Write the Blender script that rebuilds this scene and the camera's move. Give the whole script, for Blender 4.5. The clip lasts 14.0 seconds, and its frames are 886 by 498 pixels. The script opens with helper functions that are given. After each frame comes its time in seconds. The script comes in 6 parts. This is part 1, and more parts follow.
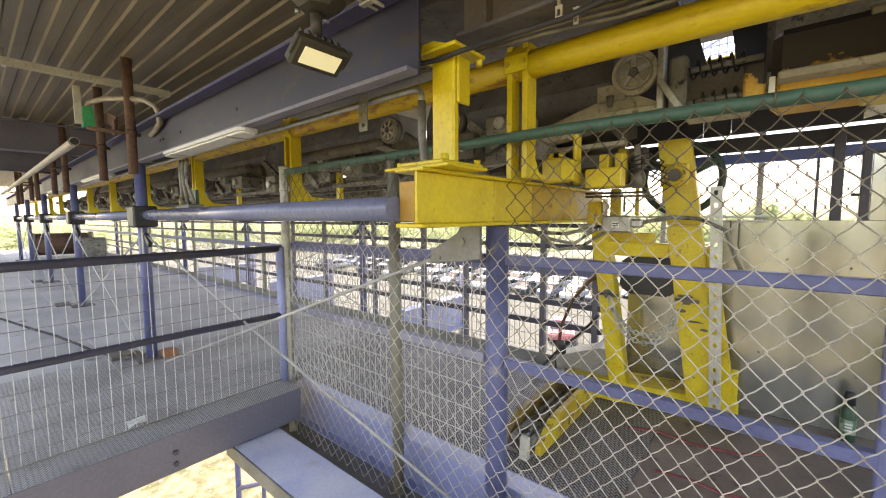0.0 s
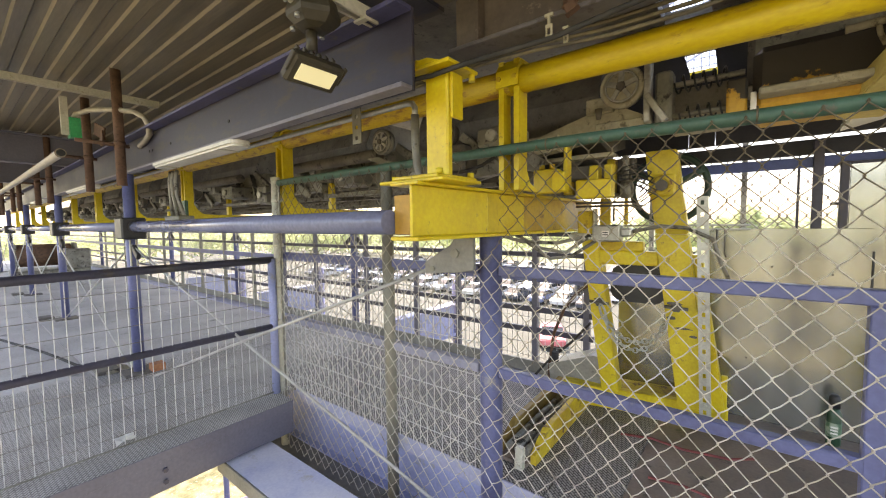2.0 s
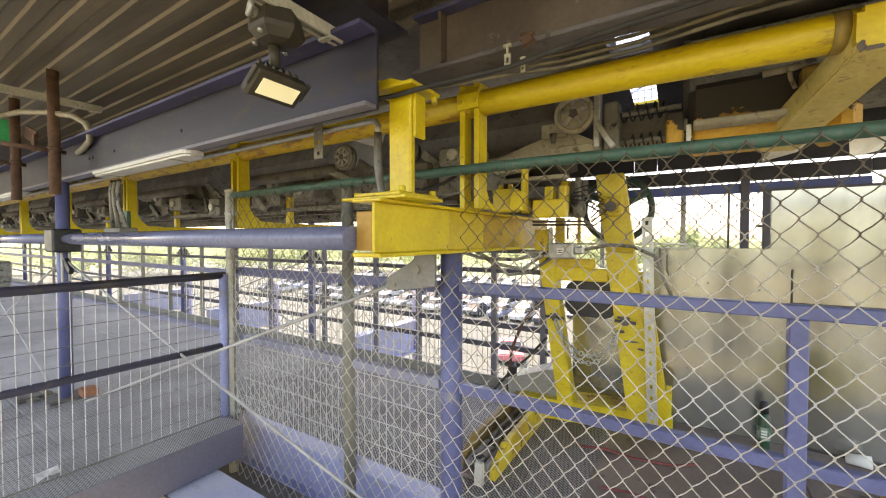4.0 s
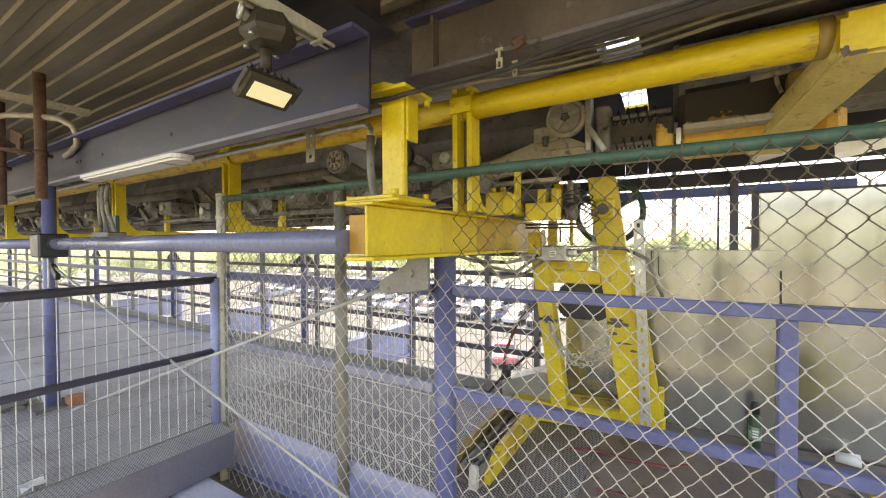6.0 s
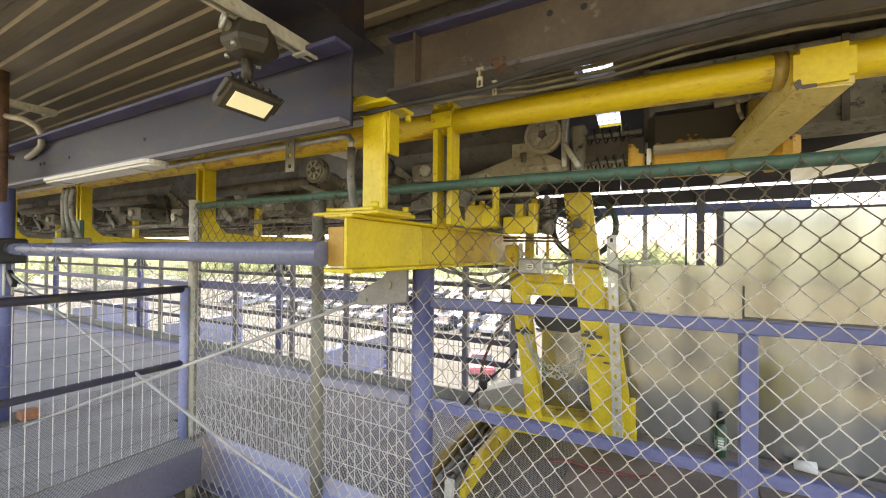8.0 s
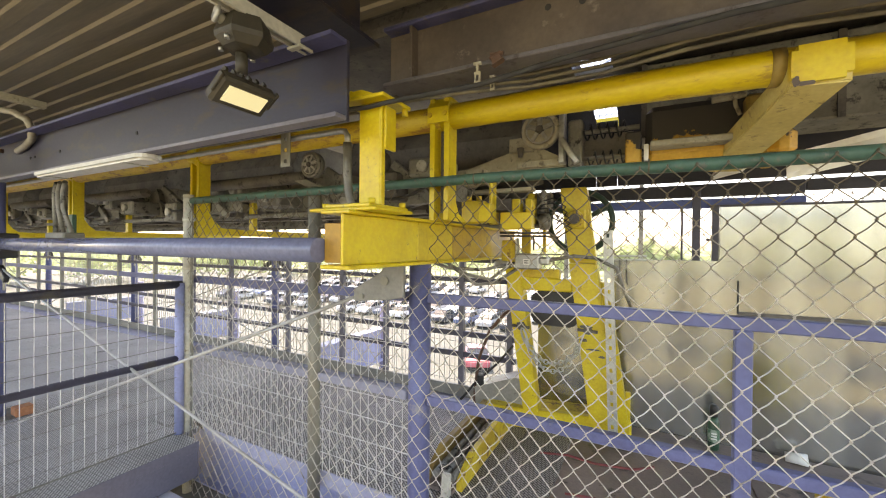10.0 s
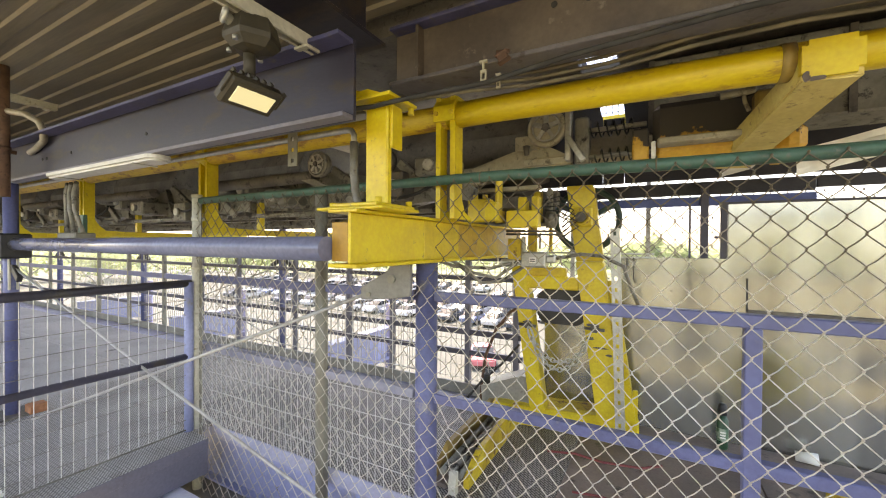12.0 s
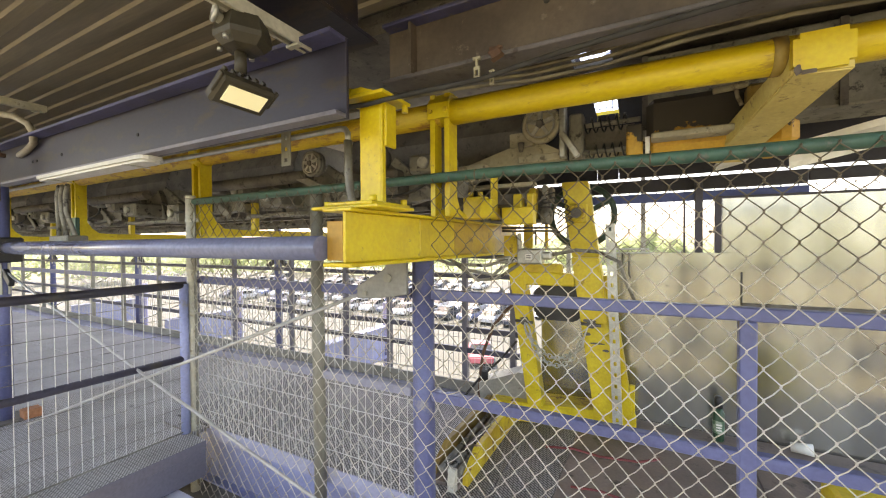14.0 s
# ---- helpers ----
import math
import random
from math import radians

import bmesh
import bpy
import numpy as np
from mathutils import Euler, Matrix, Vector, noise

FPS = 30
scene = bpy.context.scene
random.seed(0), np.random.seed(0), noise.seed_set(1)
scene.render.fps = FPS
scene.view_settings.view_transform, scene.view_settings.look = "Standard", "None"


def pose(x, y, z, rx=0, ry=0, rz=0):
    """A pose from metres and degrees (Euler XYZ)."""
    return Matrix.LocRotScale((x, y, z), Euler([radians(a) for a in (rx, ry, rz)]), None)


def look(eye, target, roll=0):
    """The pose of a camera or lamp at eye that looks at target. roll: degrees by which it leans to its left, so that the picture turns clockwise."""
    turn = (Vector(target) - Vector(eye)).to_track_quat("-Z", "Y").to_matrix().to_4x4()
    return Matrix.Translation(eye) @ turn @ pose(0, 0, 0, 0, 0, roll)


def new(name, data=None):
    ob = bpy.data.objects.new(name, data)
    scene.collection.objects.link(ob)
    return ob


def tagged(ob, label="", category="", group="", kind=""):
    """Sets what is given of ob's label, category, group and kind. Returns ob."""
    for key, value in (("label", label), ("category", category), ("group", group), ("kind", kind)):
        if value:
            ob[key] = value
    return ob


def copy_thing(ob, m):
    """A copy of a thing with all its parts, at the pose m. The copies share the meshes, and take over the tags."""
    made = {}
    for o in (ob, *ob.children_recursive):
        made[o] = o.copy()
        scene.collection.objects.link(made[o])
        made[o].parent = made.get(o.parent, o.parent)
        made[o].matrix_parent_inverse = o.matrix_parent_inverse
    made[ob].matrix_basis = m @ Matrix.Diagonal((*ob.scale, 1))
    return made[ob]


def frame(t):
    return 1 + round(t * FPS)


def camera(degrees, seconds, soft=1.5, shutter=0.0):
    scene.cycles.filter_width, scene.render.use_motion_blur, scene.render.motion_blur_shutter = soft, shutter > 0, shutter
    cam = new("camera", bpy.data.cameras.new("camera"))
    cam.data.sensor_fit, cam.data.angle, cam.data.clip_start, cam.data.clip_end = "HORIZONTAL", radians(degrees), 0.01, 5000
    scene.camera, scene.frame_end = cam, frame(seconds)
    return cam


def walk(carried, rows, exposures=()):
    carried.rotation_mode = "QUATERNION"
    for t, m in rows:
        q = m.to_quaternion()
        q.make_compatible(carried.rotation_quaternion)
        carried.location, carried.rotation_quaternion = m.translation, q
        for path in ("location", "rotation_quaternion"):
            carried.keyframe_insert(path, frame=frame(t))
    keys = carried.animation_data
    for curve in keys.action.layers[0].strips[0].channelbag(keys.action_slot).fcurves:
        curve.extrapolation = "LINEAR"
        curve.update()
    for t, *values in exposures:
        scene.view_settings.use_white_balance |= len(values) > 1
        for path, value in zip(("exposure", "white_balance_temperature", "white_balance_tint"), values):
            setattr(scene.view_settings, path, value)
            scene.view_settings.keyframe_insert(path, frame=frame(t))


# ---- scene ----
cam = camera(97.2, 14.0, soft=1.1)
PATH = [
    (0, (0.095, 0.158, 1.196), (-1.173, 1.697, 1.033), -0.3),
    (0.5, (0.092, 0.144, 1.215), (-1.181, 1.678, 1.056), -0.6),
    (1, (0.091, 0.14, 1.22), (-1.183, 1.674, 1.066), -0.6),
    (1.5, (0.092, 0.141, 1.218), (-1.174, 1.683, 1.076), -0.7),
    (2, (0.091, 0.138, 1.216), (-1.14, 1.709, 1.089), -0.7),
    (2.5, (0.096, 0.13, 1.217), (-1.085, 1.741, 1.102), -0.4),
    (3, (0.097, 0.122, 1.227), (-1.033, 1.769, 1.12), -0.2),
    (3.5, (0.101, 0.119, 1.224), (-0.994, 1.791, 1.143), -0.0),
    (4, (0.098, 0.119, 1.222), (-0.968, 1.81, 1.172), 0.0),
    (6.5, (0.097, 0.121, 1.222), (-0.928, 1.838, 1.196), -0.2),
    (7, (0.102, 0.115, 1.225), (-0.892, 1.85, 1.219), 0.1),
    (7.5, (0.103, 0.107, 1.23), (-0.855, 1.863, 1.25), 0.4),
    (10, (0.097, 0.109, 1.244), (-0.827, 1.883, 1.228), 0.6),
    (10.5, (0.095, 0.113, 1.238), (-0.868, 1.866, 1.219), 0.3),
    (11, (0.092, 0.116, 1.237), (-0.893, 1.856, 1.217), -0.1),
    (11.5, (0.095, 0.11, 1.241), (-0.882, 1.855, 1.217), 0.0),
    (12, (0.095, 0.104, 1.242), (-0.854, 1.865, 1.22), 0.4),
    (12.5, (0.096, 0.103, 1.243), (-0.837, 1.872, 1.23), 0.5),
    (13, (0.096, 0.107, 1.243), (-0.841, 1.874, 1.245), 0.1),
    (13.5, (0.097, 0.11, 1.241), (-0.849, 1.872, 1.247), -0.4),
    (14, (0.096, 0.107, 1.241), (-0.836, 1.876, 1.209), -0.4),
]

# ---------------------------------------------------------------- world and light
EXPOSURE = 2.74
walk(cam, [(t, look(eye, target, roll)) for t, eye, target, roll in PATH],
     exposures=[(0.0, EXPOSURE - 0.05, 8600, 20), (4.0, EXPOSURE + 0.06, 8600, 20), (14.0, EXPOSURE + 0.12, 8600, 20)])

SUN_ELEVATION, SUN_AZIMUTH = 64.0, 300.0
world = bpy.data.worlds.new("sky")
scene.world = world
world.use_nodes = True
wn = world.node_tree.nodes
sky = wn.new("ShaderNodeTexSky")
sky.sky_type = "NISHITA"
sky.sun_disc = False
sky.sun_elevation = radians(SUN_ELEVATION)
sky.sun_rotation = radians(SUN_AZIMUTH)
sky.air_density, sky.dust_density, sky.ozone_density = 1.0, 1.6, 1.2
wn["Background"].inputs["Strength"].default_value = 0.15
world.node_tree.links.new(sky.outputs[0], wn["Background"].inputs["Color"])

sun = new("sun", bpy.data.lights.new("sun", "SUN"))
sun.data.energy, sun.data.angle, sun.data.color = 2.4, radians(1.0), (1.0, 0.95, 0.86)
az, el = radians(SUN_AZIMUTH), radians(SUN_ELEVATION)
sun_way = Vector((math.sin(az) * math.cos(el), math.cos(az) * math.cos(el), math.sin(el)))
sun.matrix_world = look(sun_way * 50, (0, 0, 0))


# ---------------------------------------------------------------- materials
def surface(name, base, second=None, rough=0.5, metal=0.0, scale=6.0, mix=0.5, fine=60.0, bump=0.15,
            dirt=None, dirt_amount=0.0, stretch=(1, 1, 1), spec=0.5):
    """Paint, metal or stone with variation at two scales, patches of dirt and a fine relief."""
    m = bpy.data.materials.new(name)
    m.use_nodes = True
    nt = m.node_tree
    n, link = nt.nodes, nt.links.new
    bsdf = n["Principled BSDF"]
    geo = n.new("ShaderNodeNewGeometry")
    mp = n.new("ShaderNodeMapping")
    mp.inputs["Scale"].default_value = stretch
    link(geo.outputs["Position"], mp.inputs["Vector"])
    big = n.new("ShaderNodeTexNoise")
    big.inputs["Scale"].default_value, big.inputs["Detail"].default_value = scale, 6.0
    small = n.new("ShaderNodeTexNoise")
    small.inputs["Scale"].default_value, small.inputs["Detail"].default_value = fine, 3.0
    link(mp.outputs[0], big.inputs["Vector"])
    link(mp.outputs[0], small.inputs["Vector"])
    second = second or tuple(c * 0.7 for c in base)
    ramp = n.new("ShaderNodeValToRGB")
    ramp.color_ramp.elements[0].position, ramp.color_ramp.elements[1].position = 0.5 - 0.25 * mix, 0.5 + 0.25 * mix
    ramp.color_ramp.elements[0].color, ramp.color_ramp.elements[1].color = (*second, 1), (*base, 1)
    link(big.outputs["Fac"], ramp.inputs["Fac"])
    grain = n.new("ShaderNodeMixRGB")
    grain.blend_type = "OVERLAY"
    grain.inputs["Fac"].default_value = 0.25
    link(ramp.outputs["Color"], grain.inputs["Color1"])
    link(small.outputs["Fac"], grain.inputs["Color2"])
    colour = grain.outputs["Color"]
    if dirt:
        third = n.new("ShaderNodeTexNoise")
        third.inputs["Scale"].default_value, third.inputs["Detail"].default_value = scale * 2.3, 8.0
        third.inputs["Roughness"].default_value = 0.7
        link(mp.outputs[0], third.inputs["Vector"])
        edge = n.new("ShaderNodeValToRGB")
        lo = 0.72 - 0.4 * dirt_amount
        edge.color_ramp.elements[0].position, edge.color_ramp.elements[1].position = lo, min(1.0, lo + 0.09)
        link(third.outputs["Fac"], edge.inputs["Fac"])
        over = n.new("ShaderNodeMixRGB")
        link(edge.outputs["Color"], over.inputs["Fac"])
        link(colour, over.inputs["Color1"])
        over.inputs["Color2"].default_value = (*dirt, 1)
        colour = over.outputs["Color"]
    link(colour, bsdf.inputs["Base Color"])
    rr = n.new("ShaderNodeMapRange")
    rr.inputs["To Min"].default_value, rr.inputs["To Max"].default_value = max(0.05, rough - 0.12), min(1, rough + 0.15)
    link(big.outputs["Fac"], rr.inputs["Value"])
    link(rr.outputs[0], bsdf.inputs["Roughness"])
    bsdf.inputs["Metallic"].default_value = metal
    bsdf.inputs["Specular IOR Level"].default_value = spec
    if bump:
        b = n.new("ShaderNodeBump")
        b.inputs["Strength"].default_value, b.inputs["Distance"].default_value = bump, 0.004
        link(small.outputs["Fac"], b.inputs["Height"])
        link(b.outputs[0], bsdf.inputs["Normal"])
    return m


BLUE = surface("blue_paint", (0.115, 0.13, 0.265), (0.09, 0.10, 0.205), 0.42, dirt=(0.22, 0.215, 0.24), dirt_amount=0.3, scale=4)
BLUE_TUBE = surface("blue_tube_paint", (0.17, 0.185, 0.275), (0.14, 0.15, 0.23), 0.2, scale=3, bump=0.04)
NAVY = surface("dark_blue_paint", (0.056, 0.053, 0.082), (0.042, 0.039, 0.058), 0.5, dirt=(0.08, 0.07, 0.06), dirt_amount=0.35, scale=3)
EDGE_GREY = surface("grey_blue_paint", (0.125, 0.12, 0.15), (0.10, 0.095, 0.12), 0.5, dirt=(0.13, 0.12, 0.125), dirt_amount=0.25, scale=2, bump=0.05)
PALE_BLUE = surface("sky_lit_pale_blue_paint", (0.66, 0.65, 0.71), (0.53, 0.54, 0.66), 0.4, dirt=(0.48, 0.45, 0.44), dirt_amount=0.3, scale=4)
BLUE_LIGHT = surface("light_blue_paint", (0.27, 0.30, 0.50), (0.22, 0.25, 0.42), 0.45, dirt=(0.26, 0.25, 0.26), dirt_amount=0.33, scale=4)
FLANGE_LIT = surface("lit_flange_paint", (0.20, 0.19, 0.22), (0.15, 0.14, 0.17), 0.5, scale=4)
FLANGE_DUSTY_LIT = surface("dusty_lit_flange_paint", (0.135, 0.12, 0.125), (0.085, 0.075, 0.075), 0.55, scale=5, dirt=(0.06, 0.045, 0.04), dirt_amount=0.42)
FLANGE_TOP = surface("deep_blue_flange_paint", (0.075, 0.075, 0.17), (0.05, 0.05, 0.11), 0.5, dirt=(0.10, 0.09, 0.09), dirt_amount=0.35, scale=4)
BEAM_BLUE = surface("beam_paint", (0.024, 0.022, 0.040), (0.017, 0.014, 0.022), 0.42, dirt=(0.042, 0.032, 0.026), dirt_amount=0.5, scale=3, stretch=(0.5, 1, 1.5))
BEAM_BROWN = surface("old_brown_paint", (0.118, 0.088, 0.064), (0.072, 0.054, 0.042), 0.5, dirt=(0.19, 0.15, 0.12), dirt_amount=0.3, scale=5)
YELLOW = surface("yellow_paint", (0.67, 0.515, 0.024), (0.59, 0.43, 0.020), 0.38, dirt=(0.27, 0.17, 0.045), dirt_amount=0.27, scale=7)
YELLOW_OLD = surface("worn_yellow_paint", (0.64, 0.47, 0.035), (0.48, 0.31, 0.025), 0.5, dirt=(0.19, 0.095, 0.035), dirt_amount=0.48, scale=6)
PIPE_YELLOW = surface("scuffed_yellow_paint", (0.66, 0.50, 0.022), (0.57, 0.40, 0.020), 0.4, dirt=(0.36, 0.22, 0.03), dirt_amount=0.38, scale=4, stretch=(0.6, 1.5, 1.5))
PIPE_OLD = surface("orange_stained_yellow_paint", (0.62, 0.45, 0.03), (0.50, 0.30, 0.025), 0.5, dirt=(0.28, 0.14, 0.03), dirt_amount=0.52, scale=5, stretch=(0.5, 1.5, 1.5))
BURNT = surface("brown_orange_paint", (0.42, 0.235, 0.03), (0.33, 0.17, 0.025), 0.5, scale=9)
DULL_BROWN = surface("dull_brown_paint", (0.30, 0.20, 0.05), (0.17, 0.105, 0.035), 0.5, scale=8)
RUST = surface("rusty_steel", (0.15, 0.082, 0.05), (0.095, 0.05, 0.033), 0.8, scale=14, dirt=(0.06, 0.03, 0.02), dirt_amount=0.4)
GALV = surface("galvanised_steel", (0.50, 0.50, 0.46), (0.40, 0.40, 0.37), 0.42, 0.75, scale=18, fine=90, bump=0.05)
GALV_POST = surface("weathered_galvanised_post", (0.26, 0.25, 0.205), (0.19, 0.18, 0.148), 0.55, 0.3, scale=8, dirt=(0.20, 0.18, 0.14), dirt_amount=0.3, stretch=(1, 1, 0.4))
WIRE_OLD = surface("dull_wire", (0.45, 0.44, 0.42), (0.34, 0.33, 0.31), 0.45, 0.6, scale=20, bump=0)
ROD = surface("dull_zinc_rod", (0.46, 0.45, 0.42), (0.35, 0.34, 0.315), 0.45, 0.4, scale=9)
WELD_WIRE = surface("welded_wire", (0.60, 0.59, 0.555), (0.46, 0.45, 0.42), 0.45, 0.3, scale=20, bump=0)
CROSS_WIRE = surface("weathered_cross_wire", (0.27, 0.25, 0.22), (0.17, 0.155, 0.135), 0.5, 0.4, scale=14, bump=0)
WHITE_POST = surface("cream_painted_post", (0.53, 0.51, 0.42), (0.43, 0.41, 0.335), 0.5, dirt=(0.30, 0.27, 0.2), dirt_amount=0.3, scale=9)
CONDUIT = surface("conduit_steel", (0.38, 0.34, 0.265), (0.28, 0.245, 0.185), 0.5, 0.3, scale=12)
GREEN = surface("green_painted_pipe", (0.045, 0.115, 0.085), (0.035, 0.085, 0.063), 0.5, dirt=(0.10, 0.11, 0.09), dirt_amount=0.4, scale=12)
GREEN_DARK = surface("dark_green_paint", (0.022, 0.055, 0.042), (0.016, 0.038, 0.03), 0.5, scale=10, dirt=(0.05, 0.05, 0.04), dirt_amount=0.3)
GREEN_BOX = surface("green_plastic", (0.03, 0.42, 0.16), rough=0.4, scale=8)
BLACK = surface("black_plastic", (0.02, 0.02, 0.022), (0.03, 0.03, 0.03), 0.45, scale=8)
RUBBER = surface("rubber", (0.025, 0.024, 0.023), (0.04, 0.038, 0.035), 0.8, scale=15)
MACHINE = surface("greasy_grey_steel", (0.26, 0.25, 0.215), (0.16, 0.15, 0.125), 0.55, 0.2, scale=7, dirt=(0.035, 0.03, 0.026), dirt_amount=0.45)
MACHINE_GREY = surface("dull_grey_steel", (0.23, 0.225, 0.205), (0.18, 0.175, 0.16), 0.6, 0.2, scale=6)
MACHINE_DARK = surface("dark_greasy_steel", (0.145, 0.130, 0.112), (0.085, 0.075, 0.065), 0.6, 0.1, scale=7, dirt=(0.035, 0.030, 0.026), dirt_amount=0.4)
CREAM = surface("dusty_cream_paint", (0.40, 0.36, 0.26), (0.30, 0.27, 0.20), 0.6, scale=6, dirt=(0.12, 0.10, 0.07), dirt_amount=0.4)
ALU = surface("cast_aluminium", (0.46, 0.45, 0.41), (0.33, 0.32, 0.28), 0.45, 0.5, scale=20, dirt=(0.14, 0.12, 0.1), dirt_amount=0.3)
WHITE = surface("white_plastic", (0.78, 0.77, 0.72), (0.70, 0.69, 0.63), 0.4, scale=5, bump=0.02)
DIFFUSER = surface("dusty_white_diffuser", (0.60, 0.585, 0.53), (0.50, 0.485, 0.43), 0.45, scale=3, bump=0.02, stretch=(0.4, 1, 1))
SPRING = surface("black_spring_steel", (0.03, 0.03, 0.03), rough=0.4, metal=0.4, scale=10)
FASCIA = surface("blackened_board", (0.040, 0.040, 0.054), (0.028, 0.028, 0.038), 0.6, scale=3, dirt=(0.05, 0.045, 0.045), dirt_amount=0.3)
RAIL_BLUE = surface("bright_blue_paint", (0.06, 0.095, 0.30), (0.045, 0.07, 0.22), 0.45, scale=4)
DUSTY_BLUE = surface("dusty_blue_paint", (0.34, 0.35, 0.46), (0.26, 0.27, 0.38), 0.6, scale=5, dirt=(0.36, 0.34, 0.31), dirt_amount=0.35)
BRONZE = surface("bronze_lamp_enamel", (0.05, 0.042, 0.027), (0.035, 0.03, 0.02), 0.5, scale=9)
PINK = surface("faded_red_paint", (0.22, 0.045, 0.045), rough=0.6, scale=5)
BRICK = surface("orange_brick", (0.40, 0.17, 0.08), (0.32, 0.13, 0.06), 0.9, scale=30)
PLATE = surface("grey_steel_plate", (0.33, 0.31, 0.27), (0.26, 0.25, 0.22), 0.5, 0.3, scale=5, dirt=(0.15, 0.13, 0.1), dirt_amount=0.3)
ASPHALT = surface("pale_parking_asphalt", (0.074, 0.080, 0.070), (0.055, 0.061, 0.052), 0.9, scale=0.3, fine=8, bump=0.2)
EARTH = surface("dry_earth_and_grass", (0.21, 0.18, 0.11), (0.06, 0.068, 0.028), 0.95, scale=2.6, fine=14, bump=0.6, dirt=(0.28, 0.255, 0.20), dirt_amount=0.40)
GRASS = surface("grass", (0.19, 0.21, 0.13), (0.14, 0.165, 0.09), 0.95, scale=0.2, fine=6, bump=0.5)


def leafy():
    """Sunlit leaves that let part of the light through."""
    m = surface("sunlit_leaves", (0.26, 0.29, 0.17), (0.19, 0.22, 0.12), 0.7, scale=1.5, bump=0)
    n, link = m.node_tree.nodes, m.node_tree.links.new
    bsdf = n["Principled BSDF"]
    through_light = n.new("ShaderNodeBsdfTranslucent")
    link(bsdf.inputs["Base Color"].links[0].from_socket, through_light.inputs["Color"])
    both = n.new("ShaderNodeAddShader")
    link(bsdf.outputs[0], both.inputs[0])
    link(through_light.outputs[0], both.inputs[1])
    link(both.outputs[0], n["Material Output"].inputs["Surface"])
    return m


LEAF_LIGHT = leafy()
BARK = surface("bark", (0.12, 0.09, 0.06), rough=0.9, scale=5)


def scorched():
    """Orange paint whose upper part has flaked off down to black."""
    m = surface("peeling_orange_paint_black", (0.60, 0.36, 0.06), (0.46, 0.25, 0.035), 0.55, scale=5)
    n, link = m.node_tree.nodes, m.node_tree.links.new
    geo = n.new("ShaderNodeNewGeometry")
    sep = n.new("ShaderNodeSeparateXYZ")
    link(geo.outputs["Position"], sep.inputs[0])
    nz = n.new("ShaderNodeTexNoise")
    nz.inputs["Scale"].default_value, nz.inputs["Detail"].default_value, nz.inputs["Roughness"].default_value = 7.0, 6.0, 0.65
    link(geo.outputs["Position"], nz.inputs["Vector"])
    slope = n.new("ShaderNodeMath")
    slope.operation = "MULTIPLY_ADD"
    slope.inputs[1].default_value, slope.inputs[2].default_value = 3.2, -3.2 * 1.755
    link(sep.outputs["Z"], slope.inputs[0])
    add = n.new("ShaderNodeMath")
    link(slope.outputs[0], add.inputs[0])
    link(nz.outputs["Fac"], add.inputs[1])
    ramp = n.new("ShaderNodeValToRGB")
    ramp.color_ramp.elements[0].position, ramp.color_ramp.elements[1].position = 0.47, 0.50
    link(add.outputs[0], ramp.inputs["Fac"])
    bsdf = n["Principled BSDF"]
    mx = n.new("ShaderNodeMixRGB")
    link(ramp.outputs["Color"], mx.inputs["Fac"])
    link(bsdf.inputs["Base Color"].links[0].from_socket, mx.inputs["Color1"])
    mx.inputs["Color2"].default_value = (0.05, 0.043, 0.038, 1)
    link(mx.outputs[0], bsdf.inputs["Base Color"])
    return m


ORANGE = scorched()


def net_wire():
    """Galvanised wire, pale below, its colour browner in uneven patches along the upper half of the net."""
    m = surface("galvanised_wire", (0.58, 0.54, 0.47), (0.40, 0.37, 0.315), 0.40, 0.5, scale=3.0, bump=0, dirt=(0.17, 0.135, 0.095), dirt_amount=0.36)
    n, link = m.node_tree.nodes, m.node_tree.links.new
    geo = n.new("ShaderNodeNewGeometry")
    sep = n.new("ShaderNodeSeparateXYZ")
    link(geo.outputs["Position"], sep.inputs[0])
    nz = n.new("ShaderNodeTexNoise")
    nz.inputs["Scale"].default_value, nz.inputs["Detail"].default_value = 3.5, 5.0
    link(geo.outputs["Position"], nz.inputs["Vector"])
    rise = n.new("ShaderNodeMath")
    rise.operation = "MULTIPLY_ADD"
    rise.inputs[1].default_value, rise.inputs[2].default_value = 0.9, -0.9
    link(sep.outputs["Z"], rise.inputs[0])
    add = n.new("ShaderNodeMath")
    link(rise.outputs[0], add.inputs[0])
    link(nz.outputs["Fac"], add.inputs[1])
    ramp = n.new("ShaderNodeValToRGB")
    ramp.color_ramp.elements[0].position, ramp.color_ramp.elements[1].position = 0.47, 0.75
    link(add.outputs[0], ramp.inputs["Fac"])
    bsdf = n["Principled BSDF"]
    mx = n.new("ShaderNodeMixRGB")
    link(ramp.outputs["Color"], mx.inputs["Fac"])
    link(bsdf.inputs["Base Color"].links[0].from_socket, mx.inputs["Color1"])
    mx.inputs["Color2"].default_value = (0.125, 0.105, 0.075, 1)
    link(mx.outputs[0], bsdf.inputs["Base Color"])
    return m


WIRE = net_wire()


def glow(name, colour, strength):
    m = bpy.data.materials.new(name)
    m.use_nodes = True
    b = m.node_tree.nodes["Principled BSDF"]
    b.inputs["Base Color"].default_value = (*colour, 1)
    b.inputs["Emission Color"].default_value = (*colour, 1)
    b.inputs["Emission Strength"].default_value = strength
    b.inputs["Roughness"].default_value = 0.25
    return m


# Weak glow added to brighten the lens.
LED = glow("led_lens", (0.80, 0.78, 0.50), 0.065)


